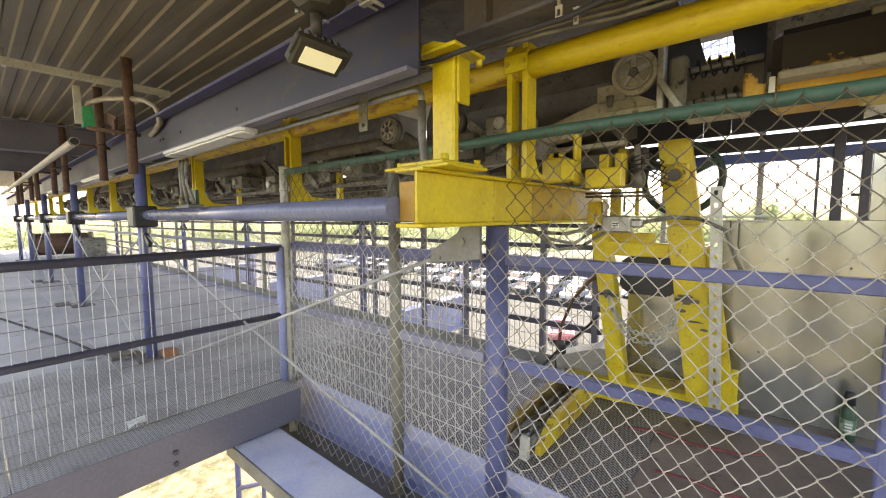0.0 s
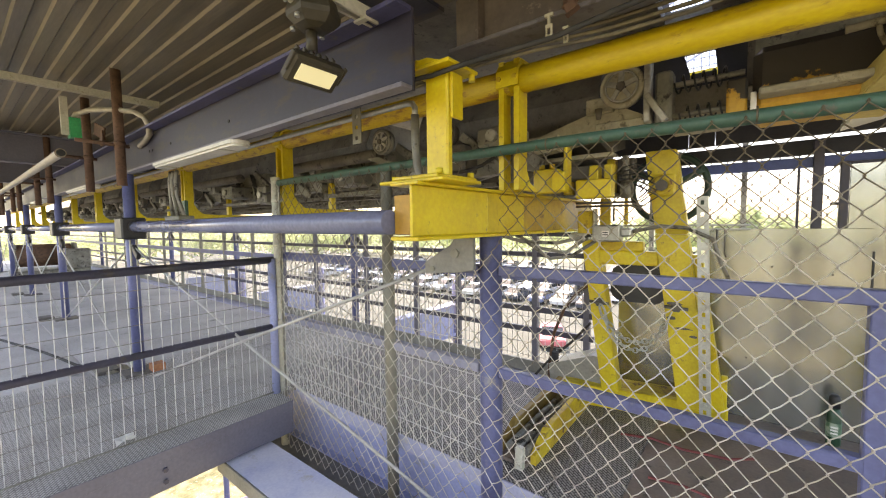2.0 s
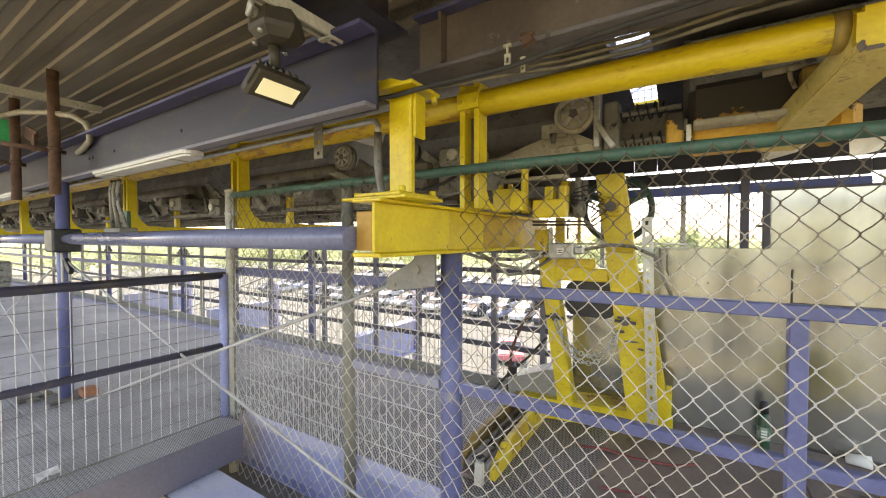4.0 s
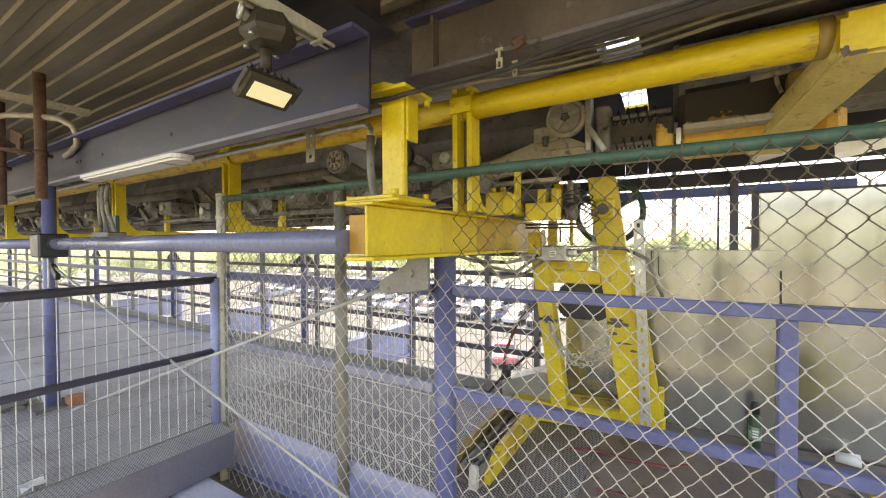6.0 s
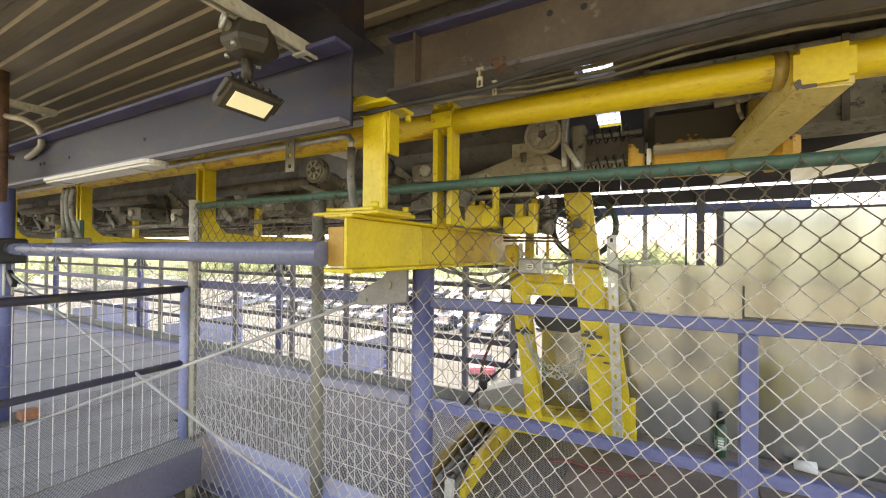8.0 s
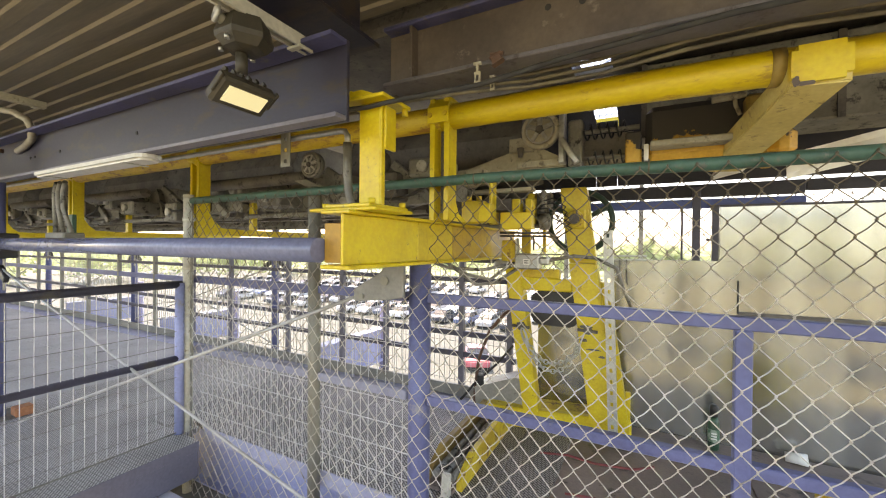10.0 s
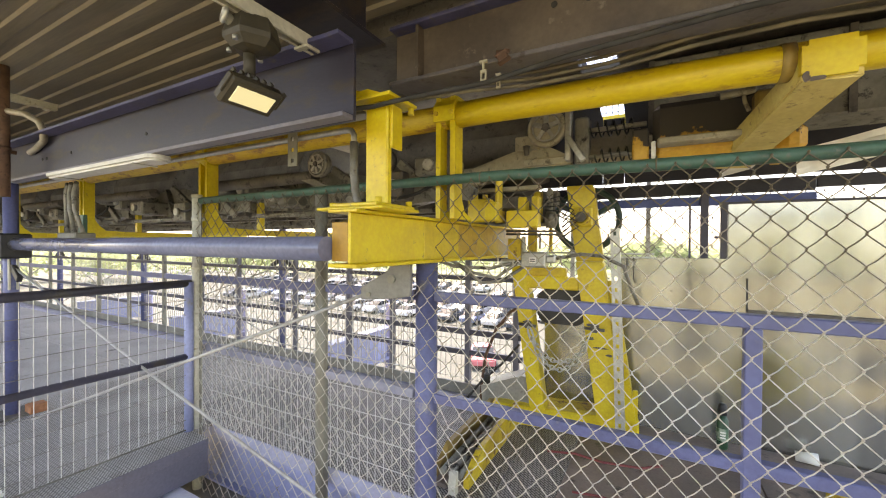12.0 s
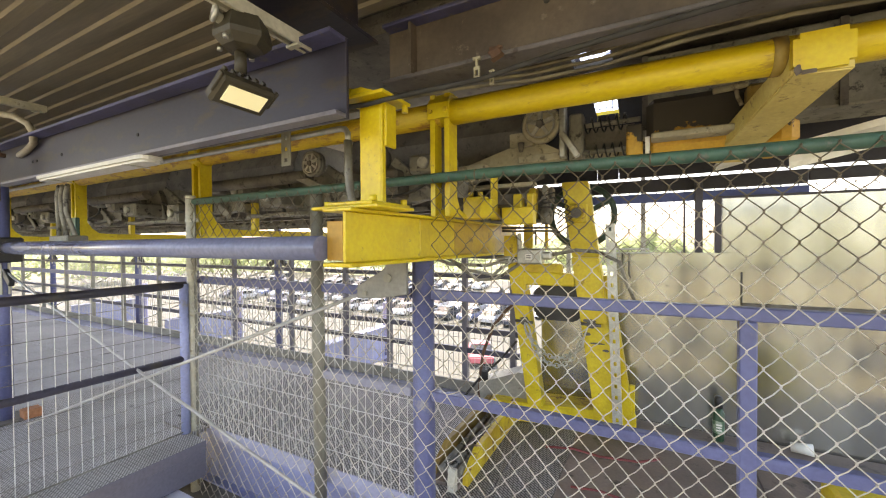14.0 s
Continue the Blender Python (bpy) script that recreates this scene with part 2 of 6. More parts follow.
def ceiling_metal():
    """Corrugated roof deck: dull zinc with long stains along the ribs."""
    return surface("roof_deck_metal", (0.225, 0.187, 0.128), (0.14, 0.116, 0.078), 0.42, 0.35, scale=2.0, fine=30, bump=0.06,
                   dirt=(0.17, 0.145, 0.115), dirt_amount=0.3, stretch=(0.25, 3.0, 1))


CEILING = ceiling_metal()


def tread_metal(name, base, second, pitch, low):
    """Raised anti-slip pattern pressed into grey steel."""
    m = surface(name, base, second, 0.6, 0.15, scale=2.5, fine=80, bump=0, dirt=tuple(c * 0.6 for c in base), dirt_amount=0.3)
    nt = m.node_tree
    n, link = nt.nodes, nt.links.new
    geo = n.new("ShaderNodeNewGeometry")
    mp = n.new("ShaderNodeMapping")
    mp.inputs["Rotation"].default_value = (0, 0, radians(-142))
    link(geo.outputs["Position"], mp.inputs["Vector"])
    brick = n.new("ShaderNodeTexBrick")
    brick.inputs["Scale"].default_value = 1.0
    brick.inputs["Brick Width"].default_value, brick.inputs["Row Height"].default_value = pitch * 2.0, pitch * 0.8
    brick.inputs["Mortar Size"].default_value, brick.inputs["Mortar Smooth"].default_value = pitch * 0.20, 0.5
    link(mp.outputs[0], brick.inputs["Vector"])
    b = n.new("ShaderNodeBump")
    b.inputs["Strength"].default_value, b.inputs["Distance"].default_value = 0.9, 0.006
    link(brick.outputs["Fac"], b.inputs["Height"])
    bsdf = n["Principled BSDF"]
    link(b.outputs[0], bsdf.inputs["Normal"])
    src = bsdf.inputs["Base Color"].links[0].from_socket
    mx = n.new("ShaderNodeMixRGB")
    mx.blend_type = "MULTIPLY"
    link(brick.outputs["Fac"], mx.inputs["Fac"])
    link(src, mx.inputs["Color1"])
    mx.inputs["Color2"].default_value = (low, low * 0.98, low * 0.96, 1)
    link(mx.outputs[0], bsdf.inputs["Base Color"])
    return m


TREAD = tread_metal("tread_plate", (0.45, 0.43, 0.405), (0.33, 0.315, 0.295), 0.017, 0.42)
TREAD_DARK = tread_metal("oily_tread_plate", (0.42, 0.395, 0.375), (0.26, 0.245, 0.232), 0.017, 0.22)
BAY_FLOOR = surface("brown_stained_floor", (0.245, 0.19, 0.16), (0.165, 0.128, 0.11), 0.5, scale=3, fine=60, bump=0.2, dirt=(0.06, 0.05, 0.045), dirt_amount=0.35)
TOE = surface("grey_green_paint", (0.22, 0.21, 0.18), (0.15, 0.145, 0.125), 0.6, scale=4)
DECK = surface("deck_grey_paint", (0.42, 0.40, 0.375), (0.31, 0.295, 0.28), 0.65, scale=1.4, fine=50, bump=0.3, dirt=(0.14, 0.13, 0.12), dirt_amount=0.3)


def quilted():
    """Galvanised sheet with a faint pressed diamond relief and a yellowish sheen."""
    m = surface("pressed_zinc_sheet", (0.47, 0.465, 0.42), (0.34, 0.335, 0.305), 0.17, 0.78, scale=6.0, fine=25, bump=0, stretch=(1, 1, 0.1))
    nt = m.node_tree
    n, link = nt.nodes, nt.links.new
    geo = n.new("ShaderNodeNewGeometry")
    mp = n.new("ShaderNodeMapping")
    mp.inputs["Rotation"].default_value = (0, radians(45), 0)
    mp.inputs["Scale"].default_value = (60, 60, 60)
    link(geo.outputs["Position"], mp.inputs["Vector"])
    ck = n.new("ShaderNodeTexVoronoi")
    ck.inputs["Scale"].default_value, ck.inputs["Randomness"].default_value = 1.0, 0.25
    link(mp.outputs[0], ck.inputs["Vector"])
    wide = n.new("ShaderNodeTexNoise")
    wide.inputs["Scale"].default_value = 2.2
    link(geo.outputs["Position"], wide.inputs["Vector"])
    b0 = n.new("ShaderNodeBump")
    b0.inputs["Strength"].default_value, b0.inputs["Distance"].default_value = 0.05, 0.05
    link(wide.outputs["Fac"], b0.inputs["Height"])
    b = n.new("ShaderNodeBump")
    b.inputs["Strength"].default_value, b.inputs["Distance"].default_value = 0.055, 0.004
    link(ck.outputs["Distance"], b.inputs["Height"])
    link(b0.outputs[0], b.inputs["Normal"])
    link(b.outputs[0], n["Principled BSDF"].inputs["Normal"])
    return m


SHEET = quilted()


# ---------------------------------------------------------------- mesh helpers
def box(bm, x0, x1, y0, y1, z0, z1, bevel=0.0, m=None):
    r = bmesh.ops.create_cube(bm, size=1.0)
    vs = r["verts"]
    for v in vs:
        v.co = Vector((x0 + (v.co.x + 0.5) * (x1 - x0), y0 + (v.co.y + 0.5) * (y1 - y0), z0 + (v.co.z + 0.5) * (z1 - z0)))
        if m:
            v.co = m @ v.co
    if bevel:
        es = list({e for v in vs for e in v.link_edges})
        bmesh.ops.bevel(bm, geom=es, offset=bevel, segments=1, affect="EDGES", profile=0.5)
    return bm


def frame_of(way):
    way = way.normalized()
    a = way.cross(Vector((0, 0, 1)))
    if a.length < 1e-3:
        a = way.cross(Vector((0, 1, 0)))
    a.normalize()
    return a, way.cross(a)


def path_tube(bm, points, r, n=8, caps=True, closed=False):
    """A round bar along a line of points."""
    pts = [Vector(p) for p in points]
    rings = []
    last = None
    for i, p in enumerate(pts):
        if closed:
            way = pts[(i + 1) % len(pts)] - pts[i - 1]
        else:
            way = pts[min(i + 1, len(pts) - 1)] - pts[max(i - 1, 0)]
        way.normalize()
        if last is None:
            a, b = frame_of(way)
        else:
            a = (last - way * last.dot(way)).normalized()
            b = way.cross(a)
        last = a
        rad = r[i] if isinstance(r, (list, tuple)) else r
        rings.append([bm.verts.new(p + rad * (math.cos(k * math.tau / n) * a + math.sin(k * math.tau / n) * b)) for k in range(n)])
    pairs = list(zip(rings, rings[1:])) + ([(rings[-1], rings[0])] if closed else [])
    for p, q in pairs:
        for k in range(n):
            f = bm.faces.new((p[k], p[(k + 1) % n], q[(k + 1) % n], q[k]))
            f.smooth = n > 4
    if caps and not closed:
        bm.faces.new(rings[0][::-1])
        bm.faces.new(rings[-1])
    return bm


def bar(bm, p, q, w, h, up=(0, 0, 1), bevel=0.0):
    """A rectangular bar from p to q: w across, h along up."""
    p, q, up = Vector(p), Vector(q), Vector(up)
    way = (q - p)
    length = way.length
    way.normalize()
    side = way.cross(up).normalized()
    u2 = side.cross(way)
    m = Matrix((side, way, u2)).transposed().to_4x4()
    m.translation = p
    return box(bm, -w / 2, w / 2, 0, length, -h / 2, h / 2, bevel, m)


def prism(bm, outline, axis, a, b):
    """An outline of 2D points drawn out along an axis from a to b."""
    def at(u, v, w):
        return {"x": (w, u, v), "y": (u, w, v), "z": (u, v, w)}[axis]
    lo = [bm.verts.new(at(u, v, a)) for u, v in outline]
    hi = [bm.verts.new(at(u, v, b)) for u, v in outline]
    bm.faces.new(lo)
    bm.faces.new(hi[::-1])
    k = len(lo)
    for i in range(k):
        bm.faces.new((lo[i], hi[i], hi[(i + 1) % k], lo[(i + 1) % k]))
    bmesh.ops.recalc_face_normals(bm, faces=bm.faces[:])
    return bm


def ibeam(bm, axis, c, z, a, b, width, height, web=0.012, flange=0.016):
    """An I-section along x or y: c is the cross position, z its underside."""
    for lo, hi, w in ((z, z + flange, width), (z + height - flange, z + height, width)):
        if axis == "x":
            box(bm, a, b, c - w / 2, c + w / 2, lo, hi, 0.002)
        else:
            box(bm, c - w / 2, c + w / 2, a, b, lo, hi, 0.002)
    if axis == "x":
        box(bm, a, b, c - web / 2, c + web / 2, z + flange, z + height - flange)
    else:
        box(bm, c - web / 2, c + web / 2, a, b, z + flange, z + height - flange)
    return bm


def torus(bm, c, axis, R, r, n=28, k=8):
    a, b = frame_of(Vector(axis))
    c = Vector(c)
    return path_tube(bm, [c + R * (math.cos(i * math.tau / n) * a + math.sin(i * math.tau / n) * b) for i in range(n)], r, k, closed=True)


def disc(bm, c, axis, r, t, n=24):
    c, w = Vector(c), Vector(axis).normalized()
    return path_tube(bm, [c - w * t / 2, c + w * t / 2], r, n)


def coil(bm, p, q, R, turns, r, per=10):
    p, q = Vector(p), Vector(q)
    a, b = frame_of(q - p)
    n = turns * per
    return path_tube(bm, [p + (q - p) * i / n + R * (math.cos(i / per * math.tau) * a + math.sin(i / per * math.tau) * b) for i in range(n + 1)], r, 5)


def finish(name, bm, material):
    me = bpy.data.meshes.new(name)
    bm.to_mesh(me)
    bm.free()
    me.materials.append(material)
    return new(name, me)


def B():
    return bmesh.new()


def thing(name, label, category, at=(0, 0, 0), group="", kind=""):
    """The empty base of a thing; its parts are meshes under it."""
    ob = new(name)
    ob.location = at
    ob.empty_display_size = 0.1
    return tagged(ob, label, category, group, kind)


def part(name, bm, material, parent, label=""):
    """One mesh, in world places, under a thing or a part."""
    ob = finish(name, bm, material)
    ob.parent = parent
    top = parent
    shift = Vector(parent.location)
    while top.parent:
        top = top.parent
        shift = Vector(top.location)
    ob.matrix_parent_inverse = Matrix.Translation(-shift) if parent.parent is None else Matrix()
    if label:
        ob["label"] = label
    return ob


def solid(name, bm, material, label, category="", group="", kind=""):
    """A thing of one mesh."""
    return tagged(finish(name, bm, material), label, category, group, kind)


# ---------------------------------------------------------------- ground and distance
GROUND = -7.6
bm = B()
box(bm, -900, 900, -900, 900, GROUND - 0.6, GROUND)
solid("ground", bm, EARTH, "dry earth and thin grass under the raised structure", "ground", kind="structure")
bm = B()
box(bm, -140, 90, 12, 84, GROUND, GROUND + 0.015)
solid("parking_lot", bm, ASPHALT, "pale sunlit asphalt car park below the structure", "car park", kind="structure")
bm = B()
box(bm, -400, 400, 86, 400, GROUND, GROUND + 0.03)
solid("meadow", bm, GRASS, "bright grassy field beyond the car park", "field", kind="structure")

rng = random.Random(4)


def make_car(colour, label):
    """A parked saloon car, nose along +y."""
    paint = surface("car_paint", colour, tuple(c * 0.9 for c in colour), 0.25, 0.1, scale=1, bump=0)
    glass = surface("car_glass", (0.03, 0.035, 0.04), rough=0.12, scale=2, bump=0)
    car = thing("car", label, "car", (0, 0, GROUND), "parked cars")
    z = GROUND + 0.015
    bm = B()
    prism(bm, [(-2.2, z + 0.3), (-2.25, z + 0.75), (-1.9, z + 0.92), (1.0, z + 0.9), (2.1, z + 0.72), (2.2, z + 0.35)], "x", -0.88, 0.88)
    bmesh.ops.bevel(bm, geom=bm.edges[:], offset=0.07, segments=2, affect="EDGES")
    part("body", bm, paint, car)
    bm = B()
    prism(bm, [(-1.75, z + 0.9), (-1.15, z + 1.38), (0.1, z + 1.40), (0.95, z + 0.9)], "x", -0.76, 0.76)
    bmesh.ops.bevel(bm, geom=bm.edges[:], offset=0.06, segments=2, affect="EDGES")
    part("cabin_glass", bm, glass, car)
    bm = B()
    box(bm, -0.68, 0.68, -1.1, 0.05, z + 1.37, z + 1.43, 0.02)
    part("roof", bm, paint, car)
    for sx in (-0.82, 0.82):
        for y in (-1.35, 1.35):
            bm = B()
            disc(bm, (sx, y, z + 0.33), (1, 0, 0), 0.33, 0.2, 16)
            wheel = part("wheel", bm, RUBBER, car)
            bm = B()
            disc(bm, (sx * 1.02, y, z + 0.33), (1, 0, 0), 0.2, 0.19, 12)
            part("rim", bm, ALU, wheel)
    return car


cars = [make_car(c, l) for c, l in (((0.55, 0.55, 0.56), "silver parked saloon car on the asphalt"), ((0.75, 0.75, 0.75), "white parked saloon car on the asphalt"),
                                    ((0.06, 0.07, 0.09), "dark parked saloon car on the asphalt"), ((0.16, 0.20, 0.32), "blue parked saloon car on the asphalt"),
                                    ((0.58, 0.17, 0.19), "red parked saloon car on the asphalt"))]
spots = []
for row_y, x0, x1 in ((41, -60, 4), (46.5, -64, 6), (54, -72, 8), (60, -78, 10), (69, -84, 12)):
    x = x0
    while x < x1:
        if rng.random() < 0.8:
            spots.append((x + rng.uniform(-0.2, 0.2), row_y + rng.uniform(-0.3, 0.3)))
        x += 2.8
first = set()
for x, y in spots:
    k = rng.choice((0, 0, 1, 1, 2, 2, 3))
    m = pose(x, y, GROUND, 0, 0, rng.choice((0, 180)) + rng.uniform(-3, 3))
    if k in first:
        copy_thing(cars[k], m)
    else:
        cars[k].matrix_basis = m
        first.add(k)
cars[4].matrix_basis = pose(-11.2, 27.5, GROUND, 0, 0, 24)


def leaf_mass(bm, c, rx, ry, rz, count, size, r):
    """Many small tilted leaf clumps through an uneven crown."""
    for _ in range(count):
        d = Vector((r.gauss(0, 1), r.gauss(0, 1), r.gauss(0, 1))).normalized() * (r.random() ** 0.4)
        wob = 0.75 + 0.5 * noise.noise(Vector((d.x * 2 + c[0], d.y * 2 + c[1], d.z * 2)))
        p = Vector((c[0] + d.x * rx * wob, c[1] + d.y * ry * wob, c[2] + d.z * rz * wob))
        a = Vector((r.gauss(0, 1), r.gauss(0, 1), r.gauss(0, 1))).normalized()
        u, v = frame_of(a)
        s = size * r.uniform(0.6, 1.3)
        bm.faces.new([bm.verts.new(p + u * s), bm.verts.new(p + v * s * 0.6), bm.verts.new(p - u * s), bm.verts.new(p - v * s * 0.6)])


def make_tree(x, y, h, w, leaf, seed):
    r = random.Random(seed)
    t = thing("tree", "leafy green deciduous tree beyond the car park", "tree", (x, y, GROUND), "trees beyond the car park")
    bm = B()
    path_tube(bm, [(x, y, GROUND - 0.1), (x + 0.1, y, GROUND + h * 0.3), (x, y + 0.1, GROUND + h * 0.7)], [0.3, 0.22, 0.08], 8)
    for k in range(6):
        a = k * 1.05 + r.random()
        z0 = GROUND + h * r.uniform(0.28, 0.5)
        path_tube(bm, [(x, y, z0), (x + math.cos(a) * w * 0.35, y + math.sin(a) * w * 0.35, z0 + h * 0.2)], [0.12, 0.04], 6)
    part("trunk", bm, BARK, t)
    bm = B()
    for k in range(7):
        a = k * 0.9
        q = r.uniform(0.15, 0.5)
        leaf_mass(bm, (x + math.cos(a) * w * q, y + math.sin(a) * w * q, GROUND + h * r.uniform(0.42, 0.85)), w * 0.38, w * 0.38, h * 0.2, 420, 0.42, r)
    part("crown", bm, leaf, t)


for i, (x, y, h, w) in enumerate(((0.9, 90, 12.3, 4.9), (4.9, 96, 9.7, 4.4), (-6.5, 101, 10.0, 7.2), (14.5, 96, 9.1, 7.2), (24.6, 104, 9.2, 8.7), (-17.4, 110, 10.7, 8.7))):
    make_tree(x, y, h, w, LEAF_LIGHT, 20 + i)
bm = B()
rw = random.Random(9)
for k in range(120):
    a = radians(-48 + k * 1.35 + rw.uniform(-0.5, 0.5))
    d = rw.uniform(105, 150)
    h = rw.uniform(8.0, 10.6)
    leaf_mass(bm, (-d * math.sin(a), d * math.cos(a), GROUND + h * 0.55), 6, 6, h * 0.52, 750, 0.36, rw)
# Unseen belt behind the camera, added to dim reflections in the sheet door.
for k in range(34):
    x, y, h = -119 + 7 * k + rw.uniform(-2, 2), -rw.uniform(84, 104), rw.uniform(14.0, 18.0)
    leaf_mass(bm, (x, y, GROUND + h * 0.52), 6.5, 6, h * 0.5, 520, 0.55, rw)
solid("woodland", bm, LEAF_LIGHT, "far sunlit belt of leafy green trees, plus an unseen belt behind the camera", "woods", kind="stuff")

# lower steelwork under the platform
COLUMNS = ((-7.65, 3.2), (-0.85, 3.2), (1.5, 3.2))
scaffold = thing("support_tower", "blue tubular steel supports under the platform", "steelwork", (-5, 3, GROUND))
for x, y in COLUMNS:
    bm = B()
    path_tube(bm, [(x, y, GROUND), (x, y, -0.3)], 0.05, 12)
    part("column", bm, BLUE, scaffold)
for p, q in (((-7.65, 3.2, -4.1), (-4.1, 3.2, -2.1)), ((-4.1, 3.2, -2.1), (-0.85, 3.2, -0.4)), ((-0.85, 3.2, -2.6), (1.5, 3.2, -2.6))):
    bm = B()
    path_tube(bm, [p, q], 0.045, 10)
    part("brace", bm, BLUE, scaffold)

# ---------------------------------------------------------------- decks
DECK_X, FENCE_Y, OUT_Y, EDGE_X = -2.60, 1.63, 3.05, -2.385
platform = tagged(new("floor"), "raised grey steel platform deck of tread plates", "floor", kind="structure")
slab = {}


def deck_panel(x0, x1, y0, y1, material):
    key = (round(x1 - x0, 3), round(y1 - y0, 3), material.name)
    if key not in slab:
        bm = B()
        box(bm, 0, x1 - x0, 0, y1 - y0, -0.03, 0, 0.003)
        me = bpy.data.meshes.new("deck_panel")
        bm.to_mesh(me)
        bm.free()
        me.materials.append(material)
        slab[key] = me
    ob = new("deck_panel", slab[key])
    ob.location = (x0, y0, 0)
    ob.parent = platform


xs = [DECK_X - 0.34] + [DECK_X - 0.34 - 1.22 * k for k in range(1, 17)]
ys = [-1.6, -0.38, 0.84, 2.06, OUT_Y]
deck_panel(DECK_X - 0.336, EDGE_X - 0.002, -1.6, 0.2, TREAD)
deck_panel(DECK_X - 0.336, EDGE_X - 0.002, 0.204, 1.585, TREAD)
for i in range(len(xs) - 1):
    for j in range(4):
        deck_panel(xs[i + 1] + 0.006, xs[i], ys[j], ys[j + 1] - 0.006, TREAD if i < 1 else DECK)
for x0, x1 in ((-2.93, -1.75), (-1.745, -0.60), (-0.595, -0.32), (-0.315, 0.60), (0.605, 1.70)):
    deck_panel(x0, x1, 1.716, OUT_Y, TREAD_DARK if x0 < -0.4 else BAY_FLOOR)
deck_panel(-2.936, DECK_X + 0.03, 1.604, 1.696, TREAD)
# Unseen dark deck under the camera; blocks light from below, shapes reflections.
deck_panel(-1.0, 10.0, -0.35, 0.9, MACHINE_DARK)

bm = B()
box(bm, EDGE_X - 0.012, EDGE_X, -1.6, 1.575, -0.222, -0.033, 0.003)
box(bm, EDGE_X - 0.13, EDGE_X - 0.0125, -1.6, 1.575, -0.049, -0.035)
box(bm, EDGE_X - 0.13, EDGE_X - 0.0125, -1.6, 1.575, -0.222, -0.208)
edge = solid("edge_beam", bm, EDGE_GREY, "dark blue steel beam along the platform edge", "beam", kind="structure")
bm = B()
box(bm, EDGE_X - 0.0015, EDGE_X + 0.004, -1.6, 1.575, -0.060, 0.001, 0.001)
part("edge_trim", bm, EDGE_GREY, edge)
for z in (-0.105, -0.17):
    bm = B()
    disc(bm, (EDGE_X + 0.004, 0.81, z), (1, 0, 0), 0.014, 0.02, 6)
    part("bolt", bm, NAVY, edge)
# Pale paint raised further: sky light on the beam top put into it.
bm = B()
box(bm, -2.51, 2.4, 1.134, 1.425, -0.262, -0.238, 0.003)
lower = solid("lower_beam", bm, PALE_BLUE, "wide pale blue steel beam below the fence", "beam", kind="structure")
bm = B()
box(bm, -2.515, 2.4, 1.120, 1.133, -0.325, -0.237, 0.003)
box(bm, -2.515, 2.4, 1.412, 1.425, -0.325, -0.263)
part("lip", bm, TOE, lower, "brown-grey lip")
bm = B()
box(bm, -3.10, 2.4, 1.430, 1.722, -0.43, -0.41, 0.002)
solid("fence_ledge", bm, TOE, "dark steel ledge that carries the fence posts", "ledge", kind="structure")
bm = B()
ibeam(bm, "x", 1.79, -0.42, -3.1, 2.4, 0.13, 0.388)
solid("floor_beam", bm, BLUE_LIGHT, "blue steel floor beam behind the fence", "beam", kind="structure")
bm = B()
box(bm, -2.56, 2.4, 1.704, 1.714, -0.085, 0.001, 0.002)
solid("edge_strip", bm, DUSTY_BLUE, "dusty pale blue strip along the deck edge", "edge strip", kind="structure")
bm = B()
ibeam(bm, "x", OUT_Y + 0.075, -0.37, -16, 2.4, 0.14, 0.36)
solid("outer_beam", bm, BLUE, "blue steel beam along the outer edge", "beam", kind="structure")
for x in (-3.0, -6.05, -9.1):
    bm = B()
    ibeam(bm, "y", x, -0.26, OUT_Y + 0.14, 4.4, 0.14, 0.42)
    outr = solid("outrigger", bm, BLUE_LIGHT, "short blue steel beam jutting out from the platform", "beam", "outriggers")
    bm = B()
    path_tube(bm, [(x, 4.35, GROUND), (x, 4.35, 0.45)], 0.05, 12)
    part("post", bm, BLUE, outr)
bm = B()
box(bm, -22, -0.7, OUT_Y - 0.03, OUT_Y - 0.005, 0.0, 0.10, 0.002)
toe = solid("toe_board", bm, TOE, "low dark toe board along the outer edge", "toe board", kind="structure")
bm = B()
box(bm, -22, -0.92, OUT_Y - 0.22, OUT_Y - 0.034, 0.001, 0.012, 0.002)
part("kerb_plate", bm, DUSTY_BLUE, toe, "dusty pale blue kerb plate")

# ---------------------------------------------------------------- roof
bm = B()
PITCH, DEPTH, CEIL_Z = 0.134, 0.015, 2.40
prof = []
y = 0.641 - 10 * PITCH
while y < 1.68:
    prof += [(y, CEIL_Z + DEPTH), (y + PITCH * 0.40, CEIL_Z + DEPTH), (y + PITCH * 0.48, CEIL_Z), (y + PITCH * 0.92, CEIL_Z)]
    y += PITCH
top = [(prof[-1][0], CEIL_Z + DEPTH + 0.04), (prof[0][0], CEIL_Z + DEPTH + 0.04)]
prism(bm, prof + top, "x", -22, 2.6)
solid("ceiling", bm, CEILING, "ribbed metal roof deck, dusty and stained", "ceiling", kind="structure")
bm = B()
box(bm, -22, 2.6, 1.40, 1.86, 2.476, 2.51)
box(bm, -22, 2.6, 1.824, 1.86, 2.424, 2.476)
box(bm, -22, 2.6, 1.82, 2.38, 2.36, 2.42)
box(bm, -22, -0.33, 2.38, 2.80, 2.36, 2.42)
box(bm, -0.10, 2.6, 2.38, 2.80, 2.36, 2.42)
box(bm, -22, 2.6, 2.80, 3.40, 2.36, 2.42)
# Unseen overhang added to keep sun patches off the deck.
box(bm, -22, -0.45, 3.40, 4.2, 2.36, 2.42)
box(bm, 0.05, 2.6, 3.40, 4.2, 2.36, 2.42)
